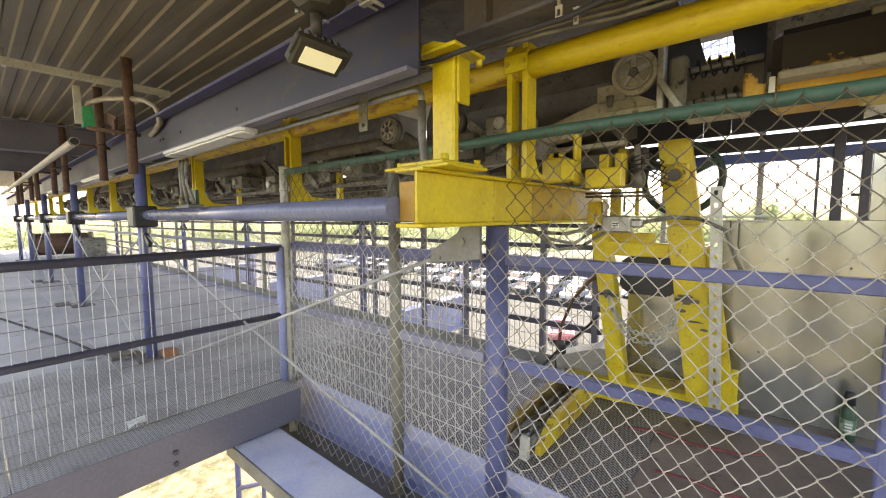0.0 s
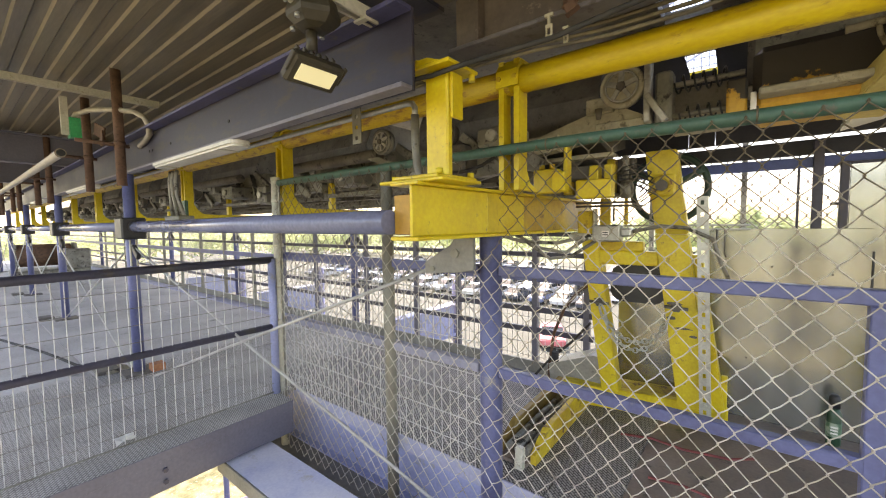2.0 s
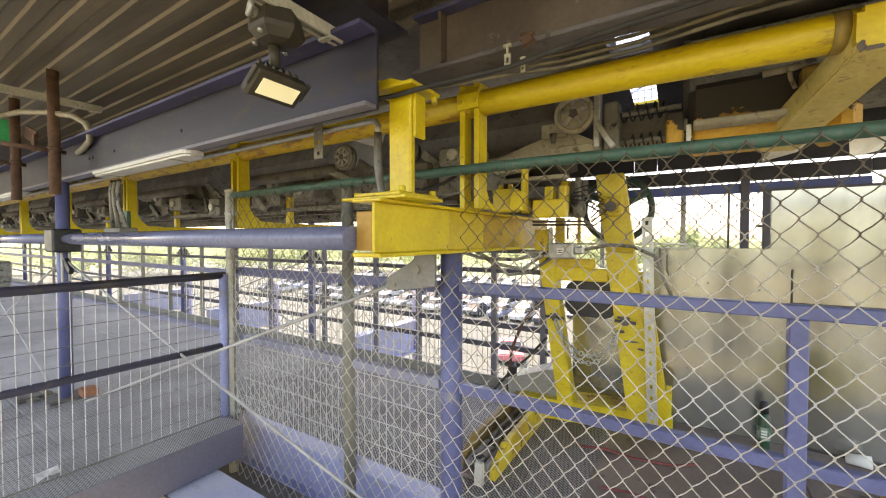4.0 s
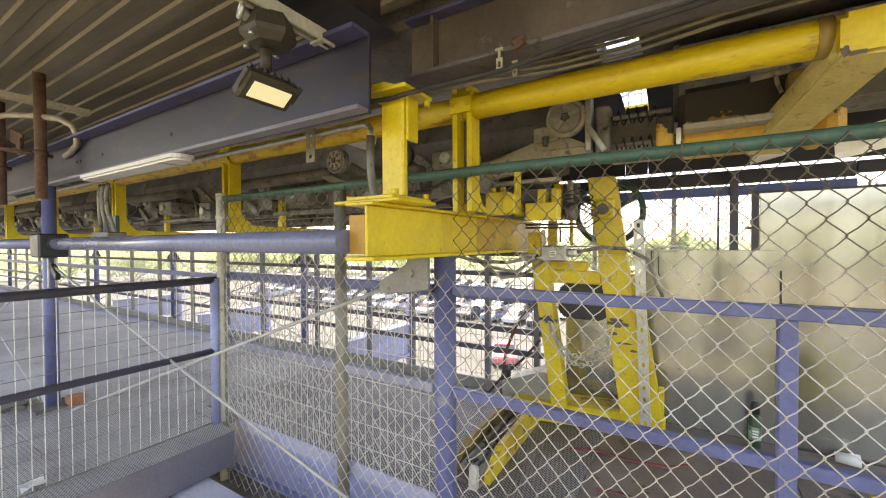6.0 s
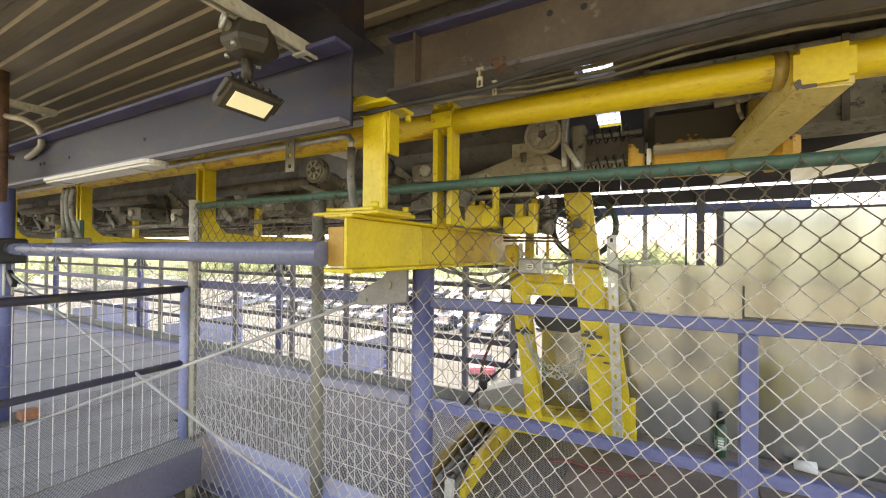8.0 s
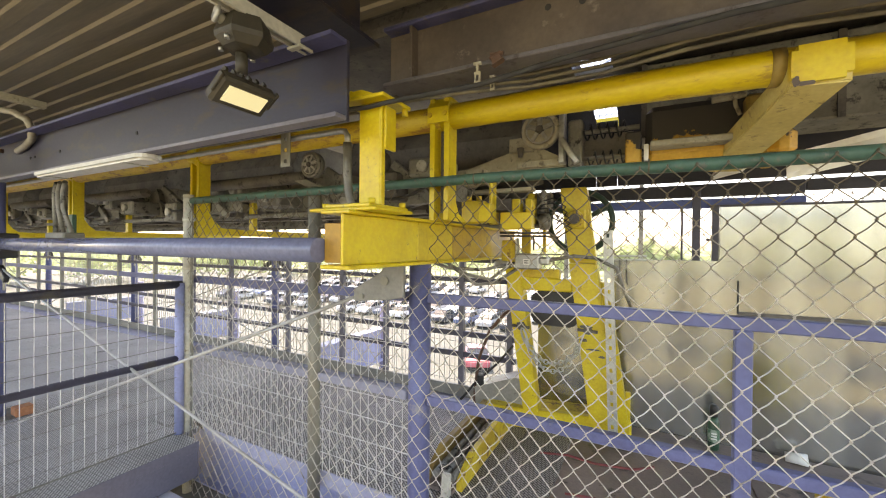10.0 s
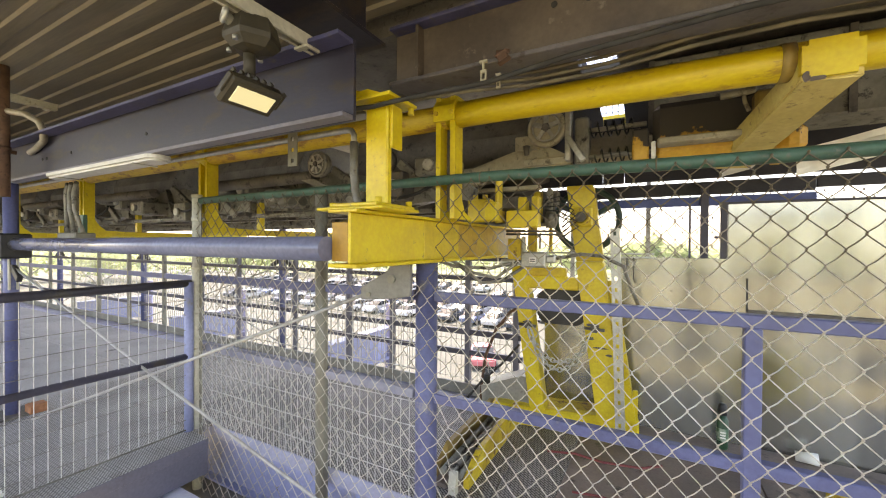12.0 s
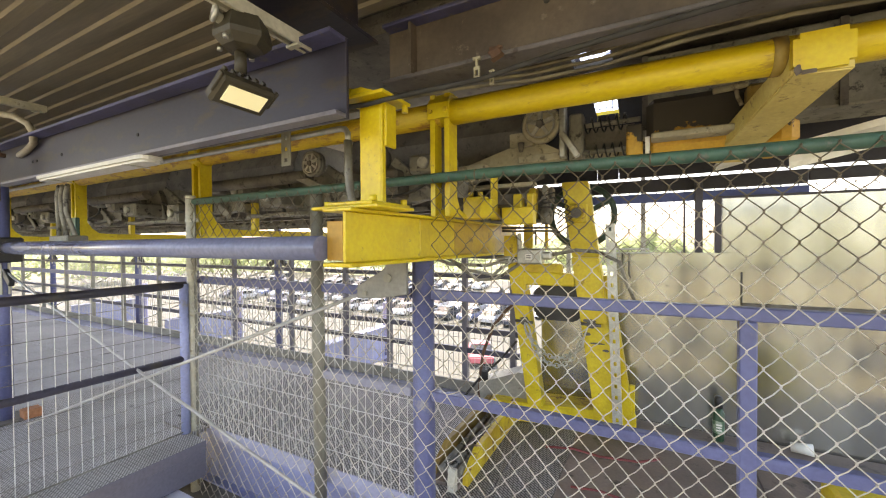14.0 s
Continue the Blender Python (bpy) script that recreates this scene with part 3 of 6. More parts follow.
# Unseen raised lid added to keep the sun out of the roof gap.
box(bm, -0.9, 0.1, 2.1, 2.9, 2.75, 2.78)
solid("ceiling_over_track", bm, MACHINE_DARK, "dark roof over the track, with added sun-blocking overhang and lid", "ceiling", kind="structure")
bm = B()
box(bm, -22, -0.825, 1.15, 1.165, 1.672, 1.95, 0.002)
beam = solid("roof_beam", bm, BEAM_BLUE, "dark blue steel roof channel, lower flange coloured pale as lit from below", "beam", kind="structure")
# Lower flange paler than the web: light from the ground put into its colour.
for z, m in ((1.672, FLANGE_LIT), (1.934, FLANGE_TOP)):
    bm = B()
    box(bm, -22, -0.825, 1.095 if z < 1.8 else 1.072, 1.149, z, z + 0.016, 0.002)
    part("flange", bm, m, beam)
# Dark discs drawn for the bolt holes, their inner shade as colour.
for x in (-3.55, -3.48, -3.1, -2.2, -1.3):
    bm = B()
    disc(bm, (x, 1.149, 1.80), (0, 1, 0), 0.009, 0.006, 10)
    part("bolt_hole", bm, RUBBER, beam)
bm = B()
box(bm, -0.86, 2.6, 1.457, 1.469, 1.901, 2.108)
brown = solid("roof_beam_brown", bm, BEAM_BROWN, "old brown steel roof beam over the track", "beam", kind="structure")
# Dusty flange, also lightened in colour for the light on its underside.
bm = B()
box(bm, -0.86, 2.6, 1.402, 1.524, 1.885, 1.901, 0.003)
part("lower_flange", bm, FLANGE_DUSTY_LIT, brown, "dusty purple-grey lower flange, coloured as lit from below")
bm = B()
box(bm, -0.86, 2.6, 1.402, 1.524, 2.108, 2.124, 0.003)
part("upper_flange", bm, FLANGE_TOP, brown, "dark blue upper flange")
bm = B()
for x in (-0.74, 0.6, 1.9):
    box(bm, x, x + 0.012, 1.412, 1.456, 1.902, 2.107)
part("stiffener", bm, BEAM_BROWN, brown)
# Two more holes as dark discs, shade put into the colour.
for x, z in ((-0.211, 2.061), (-0.099, 2.052)):
    bm = B()
    disc(bm, (x, 1.4575, z), (0, 1, 0), 0.011, 0.006, 14)
    part("bolt_hole", bm, RUBBER, brown)
bm = B()
bar(bm, (-0.388, 1.396, 1.884), (-0.353, 1.396, 1.899), 0.03, 0.02, (0, 1, 0), 0.004)
path_tube(bm, [(-0.393, 1.392, 1.912), (-0.348, 1.392, 1.907)], 0.007, 8)
part("rusty_clip", bm, RUST, brown, "small rusty beam clip")
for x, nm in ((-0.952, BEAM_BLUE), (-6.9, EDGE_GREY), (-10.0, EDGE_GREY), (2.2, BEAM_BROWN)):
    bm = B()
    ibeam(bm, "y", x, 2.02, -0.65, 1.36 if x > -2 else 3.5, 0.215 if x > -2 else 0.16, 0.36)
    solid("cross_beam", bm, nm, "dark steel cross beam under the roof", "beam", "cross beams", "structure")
bm = B()
box(bm, -0.8, 0.92, 3.12, 3.15, 1.576, 1.66, 0.004)
box(bm, 0.924, 2.6, 3.12, 3.15, 1.592, 1.66, 0.004)
prism(bm, [(-0.8, 1.684), (-0.235, 1.684), (-0.235, 2.15), (-0.39, 2.72), (-0.8, 2.72)], "y", 3.14, 3.17)
prism(bm, [(-0.231, 1.684), (-0.094, 1.684), (-0.094, 2.15), (-0.231, 2.15)], "y", 3.14, 3.17)
prism(bm, [(-0.09, 1.684), (2.6, 1.684), (2.6, 2.72), (-0.165, 2.72), (-0.09, 2.15)], "y", 3.14, 3.17)
solid("eaves", bm, FASCIA, "blackened fascia boards under the roof edge", "fascia", kind="structure")
bm = B()
box(bm, -1.2, 0.92, 3.100, 3.118, 1.502, 1.562, 0.004)
solid("wall_rail", bm, RAIL_BLUE, "bright blue square steel rail over the sheet wall", "rail", kind="structure")

# ---------------------------------------------------------------- pillars, tubes and clamps
PILLARS = [(-3.94 - 3.2 * k, 1.095) for k in range(5)]


def make_pillar(x, y, z1, group):
    p = thing("pillar", "blue painted round steel pillar with a black clamp", "pillar", (x, y, 0), group)
    bm = B()
    path_tube(bm, [(x, y, 0.012), (x, y, z1)], 0.041, 20)
    part("shaft", bm, BLUE, p)
    bm = B()
    box(bm, x - 0.12, x + 0.12, y - 0.12, y + 0.12, 0.0, 0.014, 0.003)
    part("base_plate", bm, MACHINE_DARK, p)
    bm = B()
    box(bm, x - 0.10, x + 0.10, y - 0.085, y + 0.085, 1.125, 1.30, 0.012)
    part("clamp", bm, BLACK, p, "black clamp box")
    for sy in (-1, 1):
        bm = B()
        box(bm, x - 0.03, x + 0.05, y + sy * 0.02 - 0.006, y + sy * 0.02 + 0.006, 0.90, 1.12, 0.004)
        part("clevis", bm, WHITE_POST, p, "pale clevis plate under the clamp")
    for sx in (-1, 1):
        bm = B()
        bar(bm, (x + sx * 0.05, y, 1.06), (x + sx * 0.17, y, 0.98), 0.03, 0.05, bevel=0.004)
        part("cable_lug", bm, BLACK, p)
    return p


first_pillar = make_pillar(*PILLARS[0], 1.655, "pillars under the roof beam")
for x, y in PILLARS[1:]:
    copy_thing(first_pillar, pose(x, y, 0))
outer_pillar = make_pillar(-3.62, OUT_Y + 0.10, 2.36, "outer pillars")
for k in range(1, 5):
    copy_thing(outer_pillar, pose(-3.62 - 3.05 * k, OUT_Y + 0.10, 0))

ends = [-0.895] + [x for x, _ in PILLARS]
for a, b in zip(ends, ends[1:]):
    bm = B()
    path_tube(bm, [(a - (0.10 if a < -1 else 0), 1.10, 1.225), (b + 0.10, 1.10, 1.225)], 0.043, 20)
    tube = solid("horizontal_tube", bm, BLUE_TUBE, "smooth grey-blue steel tube between two pillars", "tube", "tubes between pillars")
    bm = B()
    path_tube(bm, [(b + 0.10, 1.10, 1.225), (b + 0.135, 1.10, 1.225)], 0.048, 20)
    part("coupling", bm, BLACK, tube)
bm = B()
path_tube(bm, [(-3.90, 1.085, 1.075), (-2.40, 1.328, 0.42), (-0.95, 1.562, -0.19)], 0.008, 8)
solid("brace_rod", bm, ROD, "thin steel tie rod crossing the fence downwards", "tie rod", "tie rods")
bm = B()
path_tube(bm, [(-1.07, 1.543, 1.015), (-3.66, 1.124, 0.02)], 0.009, 8)
rod = solid("brace_rod", bm, ROD, "thin steel tie rod with a pale tapered fork plate", "tie rod", "tie rods")
along = Vector((-3.66 + 1.07, 1.124 - 1.543, 0)).normalized()
turn = Matrix(((-along.x, along.y, 0, -0.86), (-along.y, -along.x, 0, 1.577), (0, 0, 1, 0), (0, 0, 0, 1)))
bm = B()
prism(bm, [(-0.245, 0.985), (-0.245, 1.042), (-0.11, 1.122), (-0.085, 1.160), (0.005, 1.160), (0.005, 1.012), (-0.07, 0.998)], "y", -0.022, 0.004)
bmesh.ops.bevel(bm, geom=bm.edges[:], offset=0.004, segments=1, affect="EDGES")
bmesh.ops.transform(bm, matrix=turn, verts=bm.verts[:])
part("fork_plate", bm, MACHINE_GREY, rod, "pale tapered fork plate")
for u, z, rad in ((-0.085, 1.085, 0.021), (-0.20, 1.012, 0.012)):
    bm = B()
    disc(bm, (u, -0.026, z), (0, 1, 0), rad, 0.016, 6)
    bmesh.ops.transform(bm, matrix=turn, verts=bm.verts[:])
    part("bolt", bm, GALV_POST, rod)
for k in range(0, 4):
    for s in (0, 1):
        x0, x1 = PILLARS[k][0], PILLARS[k + 1][0]
        a, b = ((x0 - 0.1, 1.06, 1.0), (x1 + 0.15, 1.06, 0.03)) if s else ((x1 + 0.1, 1.06, 1.0), (x0 - 0.15, 1.06, 0.03))
        bm = B()
        path_tube(bm, [a, b], 0.008, 6)
        solid("brace_rod", bm, ROD, "thin steel tie rod between pillars", "tie rod", "tie rods")
for k in range(0, 3):
    x0 = -3.62 - 3.05 * k
    for a, b in (((x0, OUT_Y + 0.1, 1.0), (x0 - 3.05, OUT_Y + 0.1, 0.1)), ((x0 - 3.05, OUT_Y + 0.1, 1.0), (x0, OUT_Y + 0.1, 0.1))):
        bm = B()
        path_tube(bm, [a, b], 0.008, 6)
        solid("brace_rod", bm, ROD, "thin steel tie rod between outer pillars", "tie rod", "tie rods")

# ---------------------------------------------------------------- railing at the platform edge
railing = thing("guard_railing", "dark blue guard railing with welded wire infill", "railing", (DECK_X, 0, 0))
for z, r in ((0.975, 0.024), (0.495, 0.021)):
    bm = B()
    path_tube(bm, [(DECK_X, -1.6, z), (DECK_X, 1.585, z)], r, 12)
    part("rail", bm, NAVY, railing)
for y in (1.575, -1.0):
    bm = B()
    path_tube(bm, [(DECK_X, y, 0), (DECK_X, y, 0.985)], 0.027, 14)
    part("post", bm, BLUE_LIGHT, railing)



def wire_mesh(name, p, q, r, material):
    bm = B()
    path_tube(bm, [p, q], r, 5, caps=False)
    me = bpy.data.meshes.new(name)
    bm.to_mesh(me)
    bm.free()
    me.materials.append(material)
    return me


def lay_wires(name, mesh, places, parent, origin):
    """Alike wires, each an object of its own on one mesh."""
    for p in places:
        ob = new(name, mesh)
        ob.parent = parent
        ob.matrix_parent_inverse = Matrix.Translation(-Vector(origin))
        ob.location = p
        ob.rotation_euler = (0, 0, 0)


# Thin rod drawn for the dark groove line at the wires' foot.
bm = B()
path_tube(bm, [(DECK_X + 0.007, -1.6, 0.014), (DECK_X + 0.007, 1.56, 0.014)], 0.005, 8)
part("foot_rod", bm, GALV_POST, railing)
up = wire_mesh("upright_wire", (0, 0, 0.02), (0, 0, 0.97), 0.0023, WELD_WIRE)
lay_wires("upright_wire", up, [(DECK_X + 0.005, 0.244 - 0.0497 * 36 + 0.0497 * k + rng.uniform(-0.0015, 0.0015), 0) for k in range(62)], railing, railing.location)
cross = wire_mesh("cross_wire", (0, -1.6, 0), (0, 1.56, 0), 0.0021, CROSS_WIRE)
lay_wires("cross_wire", cross, [(DECK_X + 0.010, 0, z) for z in (0.08, 0.18, 0.277, 0.375, 0.575, 0.672, 0.77, 0.868)], railing, railing.location)

# ---------------------------------------------------------------- chain-link fence
fence = thing("chain_link_fence", "galvanised chain-link fence with pipe posts and a green top rail", "fence", (-0.6, FENCE_Y, -0.41))
bm = B()
path_tube(bm, [(-2.60, FENCE_Y, -0.41), (-2.605, FENCE_Y, 1.55)], 0.030, 16)
disc(bm, (-2.605, FENCE_Y, 1.555), (0, 0, 1), 0.032, 0.02, 16)
white_post = part("end_post", bm, WHITE_POST, fence, "cream painted end post")
for z in (-0.25, 0.13, 0.5, 0.78, 1.08, 1.40):
    bm = B()
    path_tube(bm, [(-2.605, FENCE_Y, z - 0.012), (-2.605, FENCE_Y, z + 0.012)], 0.034, 14)
    box(bm, -2.57, -2.53, FENCE_Y - 0.006, FENCE_Y + 0.006, z - 0.011, z + 0.011)
    part("tension_band", bm, WHITE_POST, white_post)
bm = B()
bar(bm, (-2.548, FENCE_Y - 0.01, -0.36), (-2.548, FENCE_Y - 0.01, 1.50), 0.018, 0.006, (0, 1, 0))
part("tension_bar", bm, GALV_POST, fence)
bm = B()
path_tube(bm, [(-1.49, FENCE_Y + 0.035, -0.41), (-1.50, FENCE_Y + 0.035, 1.53)], 0.033, 16)
disc(bm, (-1.50, FENCE_Y + 0.035, 1.54), (0, 0, 1), 0.036, 0.03, 16)
part("line_post", bm, GALV_POST, fence, "weathered galvanised line post")
bm = B()
path_tube(bm, [(-2.6, FENCE_Y + 0.01, 1.525), (-1.5, FENCE_Y + 0.01, 1.528), (-0.5, FENCE_Y + 0.01, 1.53), (0.3, FENCE_Y + 0.01, 1.52), (1.6, FENCE_Y + 0.01, 1.52)], 0.022, 14)
part("top_rail", bm, GREEN, fence, "green painted pipe top rail")
for x in (-0.55, 0.1, 0.75):
    bm = B()
    torus(bm, (x, FENCE_Y + 0.01, 1.527), (1, 0, 0), 0.024, 0.003, 14, 5)
    part("tie_wire", bm, WIRE, fence)


def zigzag(bm, k, x0, y, z0, z1, px, pz, r, wild, keep):
    """One bent wire of the net: it swings over half a mesh and hooks into its neighbour."""
    run = []
    n = int((z1 - z0) / (pz / 2))
    for i in range(n + 1):
        side = 1 if (i + k) % 2 else -1
        z = z0 + i * pz / 2
        x = x0 + k * px / 2 + side * (px / 4 + r * 1.2)
        jig = wild * noise.noise(Vector((x * 2.1, 3.3, z * 2.1)))
        jag = wild * noise.noise(Vector((x * 2.1, 9.3, z * 2.1)))
        tear = wild * 5.5 * math.exp(-((x + 0.70) / 0.09) ** 2) * (1 if z < 0.75 else 0.2)
        jig += tear * noise.noise(Vector((x * 14, 1.3, z * 11)))
        jag += tear * noise.noise(Vector((x * 14, 5.3, z * 11)))
        pts = [(x - side * 0.0025 + jig, y + 0.0025, z - 0.0042 + jag), (x + jig, y - side * 0.0005, z + jag), (x - side * 0.0025 + jig, y - 0.0025, z + 0.0042 + jag)]
        if i and side > 0:
            u = pts[0]
            v = last_p
            pts.insert(0, ((u[0] + v[0]) / 2 + 0.0015, y, (u[2] + v[2]) / 2 - 0.0025))
        last_p = pts[-1]
        for p in pts:
            if keep(p[0], p[2]):
                run.append(p)
            else:
                if len(run) > 2:
                    path_tube(bm, run, r, 5, caps=False)
                run = []
    if len(run) > 2:
        path_tube(bm, run, r, 5, caps=False)


def not_in_beam(x, z):
    return not (-0.93 < x < -0.77 and z > 1.13)


bm = B()
for k in range(int(4.1 / 0.0415)):
    zigzag(bm, k, -2.559, FENCE_Y - 0.017, -0.40, 1.56, 0.083, 0.096, 0.0021, 0.006, not_in_beam)
net = part("net", bm, WIRE, fence, "galvanised diamond wire net")
net["kind"] = "stuff"

# blue frame of the fence
PALE_RAIL = surface("chalky_blue_paint", (0.27, 0.27, 0.33), (0.20, 0.205, 0.27), 0.6, dirt=(0.30, 0.28, 0.25), dirt_amount=0.35, scale=6)
frame_fence = thing("fence_frame", "blue steel post and rails behind the chain-link net", "fence frame", (-0.845, FENCE_Y, -0.41))
bm = B()
path_tube(bm, [(-0.845, FENCE_Y + 0.06, -0.41), (-0.845, FENCE_Y + 0.06, 1.16)], 0.052, 22)
part("round_post", bm, BLUE, frame_fence)
for z0, z1 in ((0.982, 1.026), (0.512, 0.556)):
    for x0, x1 in ((-2.6, -0.9), (-0.79, 1.7)):
        bm = B()
        box(bm, x0, x1, FENCE_Y + 0.03, FENCE_Y + 0.07, z0, z1, 0.004)
        part("rail", bm, PALE_RAIL if x0 < -2 and z0 < 0.9 else BLUE, frame_fence)
bm = B()
box(bm, 0.355, 0.402, FENCE_Y + 0.028, FENCE_Y + 0.072, -0.41, 0.982, 0.004)
part("square_post", bm, BLUE, frame_fence)
up = wire_mesh("upright_wire", (0, 0, 0), (0, 0, 1.0), 0.0022, WELD_WIRE)
lay_wires("upright_wire", up, [(-2.56 + 0.052 * k + rng.uniform(-0.0015, 0.0015), FENCE_Y + 0.075, 0) for k in range(32)], frame_fence, frame_fence.location)
cross = wire_mesh("cross_wire", (-2.6, 0, 0), (-0.9, 0, 0), 0.0024, WELD_WIRE)
lay_wires("cross_wire", cross, [(0, FENCE_Y + 0.080, z) for z in (0.10, 0.23, 0.355, 0.475, 0.64, 0.76, 0.88)], frame_fence, frame_fence.location)

# ---------------------------------------------------------------- outer safety fence
outer = thing("outer_fence", "blue-grey steel outer fence with fine wire mesh", "fence", (-3, OUT_Y, 0))
post_x = [-0.854, -1.274, -2.05, -2.58, -3.35, -4.33, -5.1] + [-6.0 - 1.0 * k for k in range(10)]
for x in post_x:
    bm = B()
    box(bm, x - 0.022, x + 0.022, OUT_Y - 0.022 + 0.05, OUT_Y + 0.022 + 0.05, 0.0, 1.22, 0.003)
    part("post", bm, EDGE_GREY if x > -6 else GALV_POST, outer)
for z, h, m in ((1.125, 0.016, NAVY), (0.962, 0.018, NAVY), (0.775, 0.035, BLUE), (0.51, 0.022, NAVY), (0.338, 0.022, NAVY)):
    bm = B()
    box(bm, -22, -0.80, OUT_Y + 0.03, OUT_Y + 0.06, z - h, z + h, 0.003)
    part("rail", bm, m, outer)
bm = B()
x = -9.0
while x < -0.8:
    path_tube(bm, [(x, OUT_Y + 0.08, 0.08), (x, OUT_Y + 0.08, 1.2)], 0.0028, 4, caps=False)
    x += 0.05
for i in range(11):
    path_tube(bm, [(-22, OUT_Y + 0.083, 0.1 + 0.11 * i), (-0.8, OUT_Y + 0.083, 0.1 + 0.11 * i)], 0.0022, 4, caps=False)
part("mesh", bm, WIRE_OLD, outer)["kind"] = "stuff"
bm = B()
for k in range(int(2.9 / 0.0415)):
    zigzag(bm, k, -1.0, OUT_Y + 0.12, 1.0, 1.62, 0.083, 0.096, 0.0028, 0.004, lambda x, z: True)
part("net", bm, CROSS_WIRE, outer)["kind"] = "stuff"
# ---------------------------------------------------------------- yellow track and hangers
def paint_bolts(parent, spots, axis, material, r=0.014, t=0.02):
    for p in spots:
        bm = B()
        disc(bm, p, axis, r, t, 6)
        part("bolt", bm, material, parent)


def slotted_plate(x0, w, y, z0, z1, n, lean):
    """One flat strip with a row of oblong slots; lean: how far the top shifts in x."""
    bm = B()
    cols = [0.0, 0.34, 0.66, 1.0]
    rows = [z0 + (z1 - z0) * (i + f) / n for i in range(n) for f in (0.0, 0.34, 0.70)] + [z1]
    v = [[bm.verts.new((x0 + c * w + lean * (z - z0) / (z1 - z0), y, z)) for c in cols] for z in rows]
    for i in range(len(rows) - 1):
        for j in range(3):
            if not (j == 1 and i % 3 == 1):
                bm.faces.new((v[i][j], v[i][j + 1], v[i + 1][j + 1], v[i + 1][j]))
    bmesh.ops.recalc_face_normals(bm, faces=bm.faces[:])
    bmesh.ops.solidify(bm, geom=bm.faces[:], thickness=0.004)
    return bm


TRACK_Y, TRACK_Z = 1.72, 1.835
track = thing("track_spine", "thick yellow steel track pipe running under the roof", "track", (0, TRACK_Y, TRACK_Z))
bm = B()
path_tube(bm, [(-22, TRACK_Y, TRACK_Z), (-1.9, TRACK_Y, TRACK_Z), (-0.745, TRACK_Y, TRACK_Z)], 0.056, 22)
part("pipe", bm, PIPE_OLD, track, "worn and stained yellow pipe")
bm = B()
path_tube(bm, [(-0.745, TRACK_Y, TRACK_Z), (-0.5, TRACK_Y, TRACK_Z + 0.002), (0.0, TRACK_Y, TRACK_Z - 0.001), (0.5, TRACK_Y, TRACK_Z - 0.009), (2.6, TRACK_Y, TRACK_Z - 0.03)], 0.056, 26)
part("pipe", bm, PIPE_YELLOW, track, "bright yellow pipe with brown scuffs")
for x in (-2.62,):
    bm = B()
    path_tube(bm, [(x - 0.05, TRACK_Y, TRACK_Z), (x + 0.05, TRACK_Y, TRACK_Z)], 0.064, 26)
    part("collar", bm, YELLOW, track)


def make_hanger(x, arm):
    h = thing("track_hanger", "yellow steel hanger with a long lower arm", "hanger", (x, TRACK_Y, 1.31), "track hangers")
    for s, m in ((-0.045, YELLOW), (0.028, YELLOW)):
        bm = B()
        tail = [(1.84, 1.352), (1.98, 1.346), (1.98, 1.30)] if arm else [(1.86, 1.37), (1.86, 1.362)]
        low_z = 1.30 if arm else 1.362
        prism(bm, [(1.675, low_z), (1.675, 1.915), (1.755, 1.915), (1.755, 1.45), (1.79, 1.395)] + tail, "x", x + s - 0.012, x + s + 0.012)
        part("cheek_plate", bm, m, h)
    # Shade in the slot painted as a dark strip between the plates.
    bm = B()
    box(bm, x - 0.034, x + 0.017, 1.74, 1.752, 1.40, 1.90)
    part("web", bm, MACHINE_DARK, h, "dark strip for the shade between the cheek plates")
    bm = B()
    prism(bm, [(1.655, 1.80), (1.655, 1.868), (1.69, 1.915), (1.78, 1.915), (1.78, 1.90), (1.70, 1.90), (1.668, 1.862), (1.668, 1.80)], "x", x - 0.06, x + 0.045)
    part("saddle", bm, YELLOW, h)
    for bx in (x - 0.045, x + 0.03):
        bm = B()
        disc(bm, (bx, 1.652, 1.835), (0, 1, 0), 0.011, 0.012, 6)
        part("bolt", bm, YELLOW_OLD, h)
    if not arm:
        return h
    bm = B()
    box(bm, x - 0.05, x + 0.035, 1.984, 3.3, 1.30, 1.346, 0.006)
    part("arm", bm, YELLOW, h)
    bm = B()
    box(bm, x - 0.03, x + 0.02, 2.1, 2.14, 1.346, 1.56, 0.004)
    part("upright", bm, YELLOW, h)
    return h


make_hanger(-0.735, False)
hanger = make_hanger(-0.735 - 1.875, True)
for k in range(2, 11):
    made = copy_thing(hanger, pose(-0.735 - 1.875 * k, TRACK_Y, 1.31))
    if k == 2:
        x = -0.735 - 1.875 * k
        bm = B()
        box(bm, x - 0.060, x + 0.043, 1.668, 1.70, 1.325, 1.49, 0.003)
        part("paint_patch", bm, GREEN, made, "teal paint patch")

# bolted joint of the track and its crossbar
joint = thing("track_joint", "rounded yellow joint box with a cream crossbar", "track joint", (0.55, TRACK_Y, 1.7))
bm = B()
box(bm, 0.475, 0.614, 1.630, 1.80, 1.740, 1.852, 0.0)
bmesh.ops.bevel(bm, geom=[e for e in bm.edges if abs(e.verts[0].co.y - e.verts[1].co.y) > 0.1], offset=0.016, segments=4, affect="EDGES")
part("joint_box", bm, YELLOW, joint)
PALE_YELLOW = surface("pale_yellow_paint", (0.66, 0.54, 0.20), (0.56, 0.44, 0.14), 0.5, scale=6, dirt=(0.25, 0.15, 0.05), dirt_amount=0.36)
bm = B()
near = [(0.478, 1.645, 1.738), (0.617, 1.645, 1.730), (0.617, 1.645, 1.812), (0.478, 1.645, 1.820)]
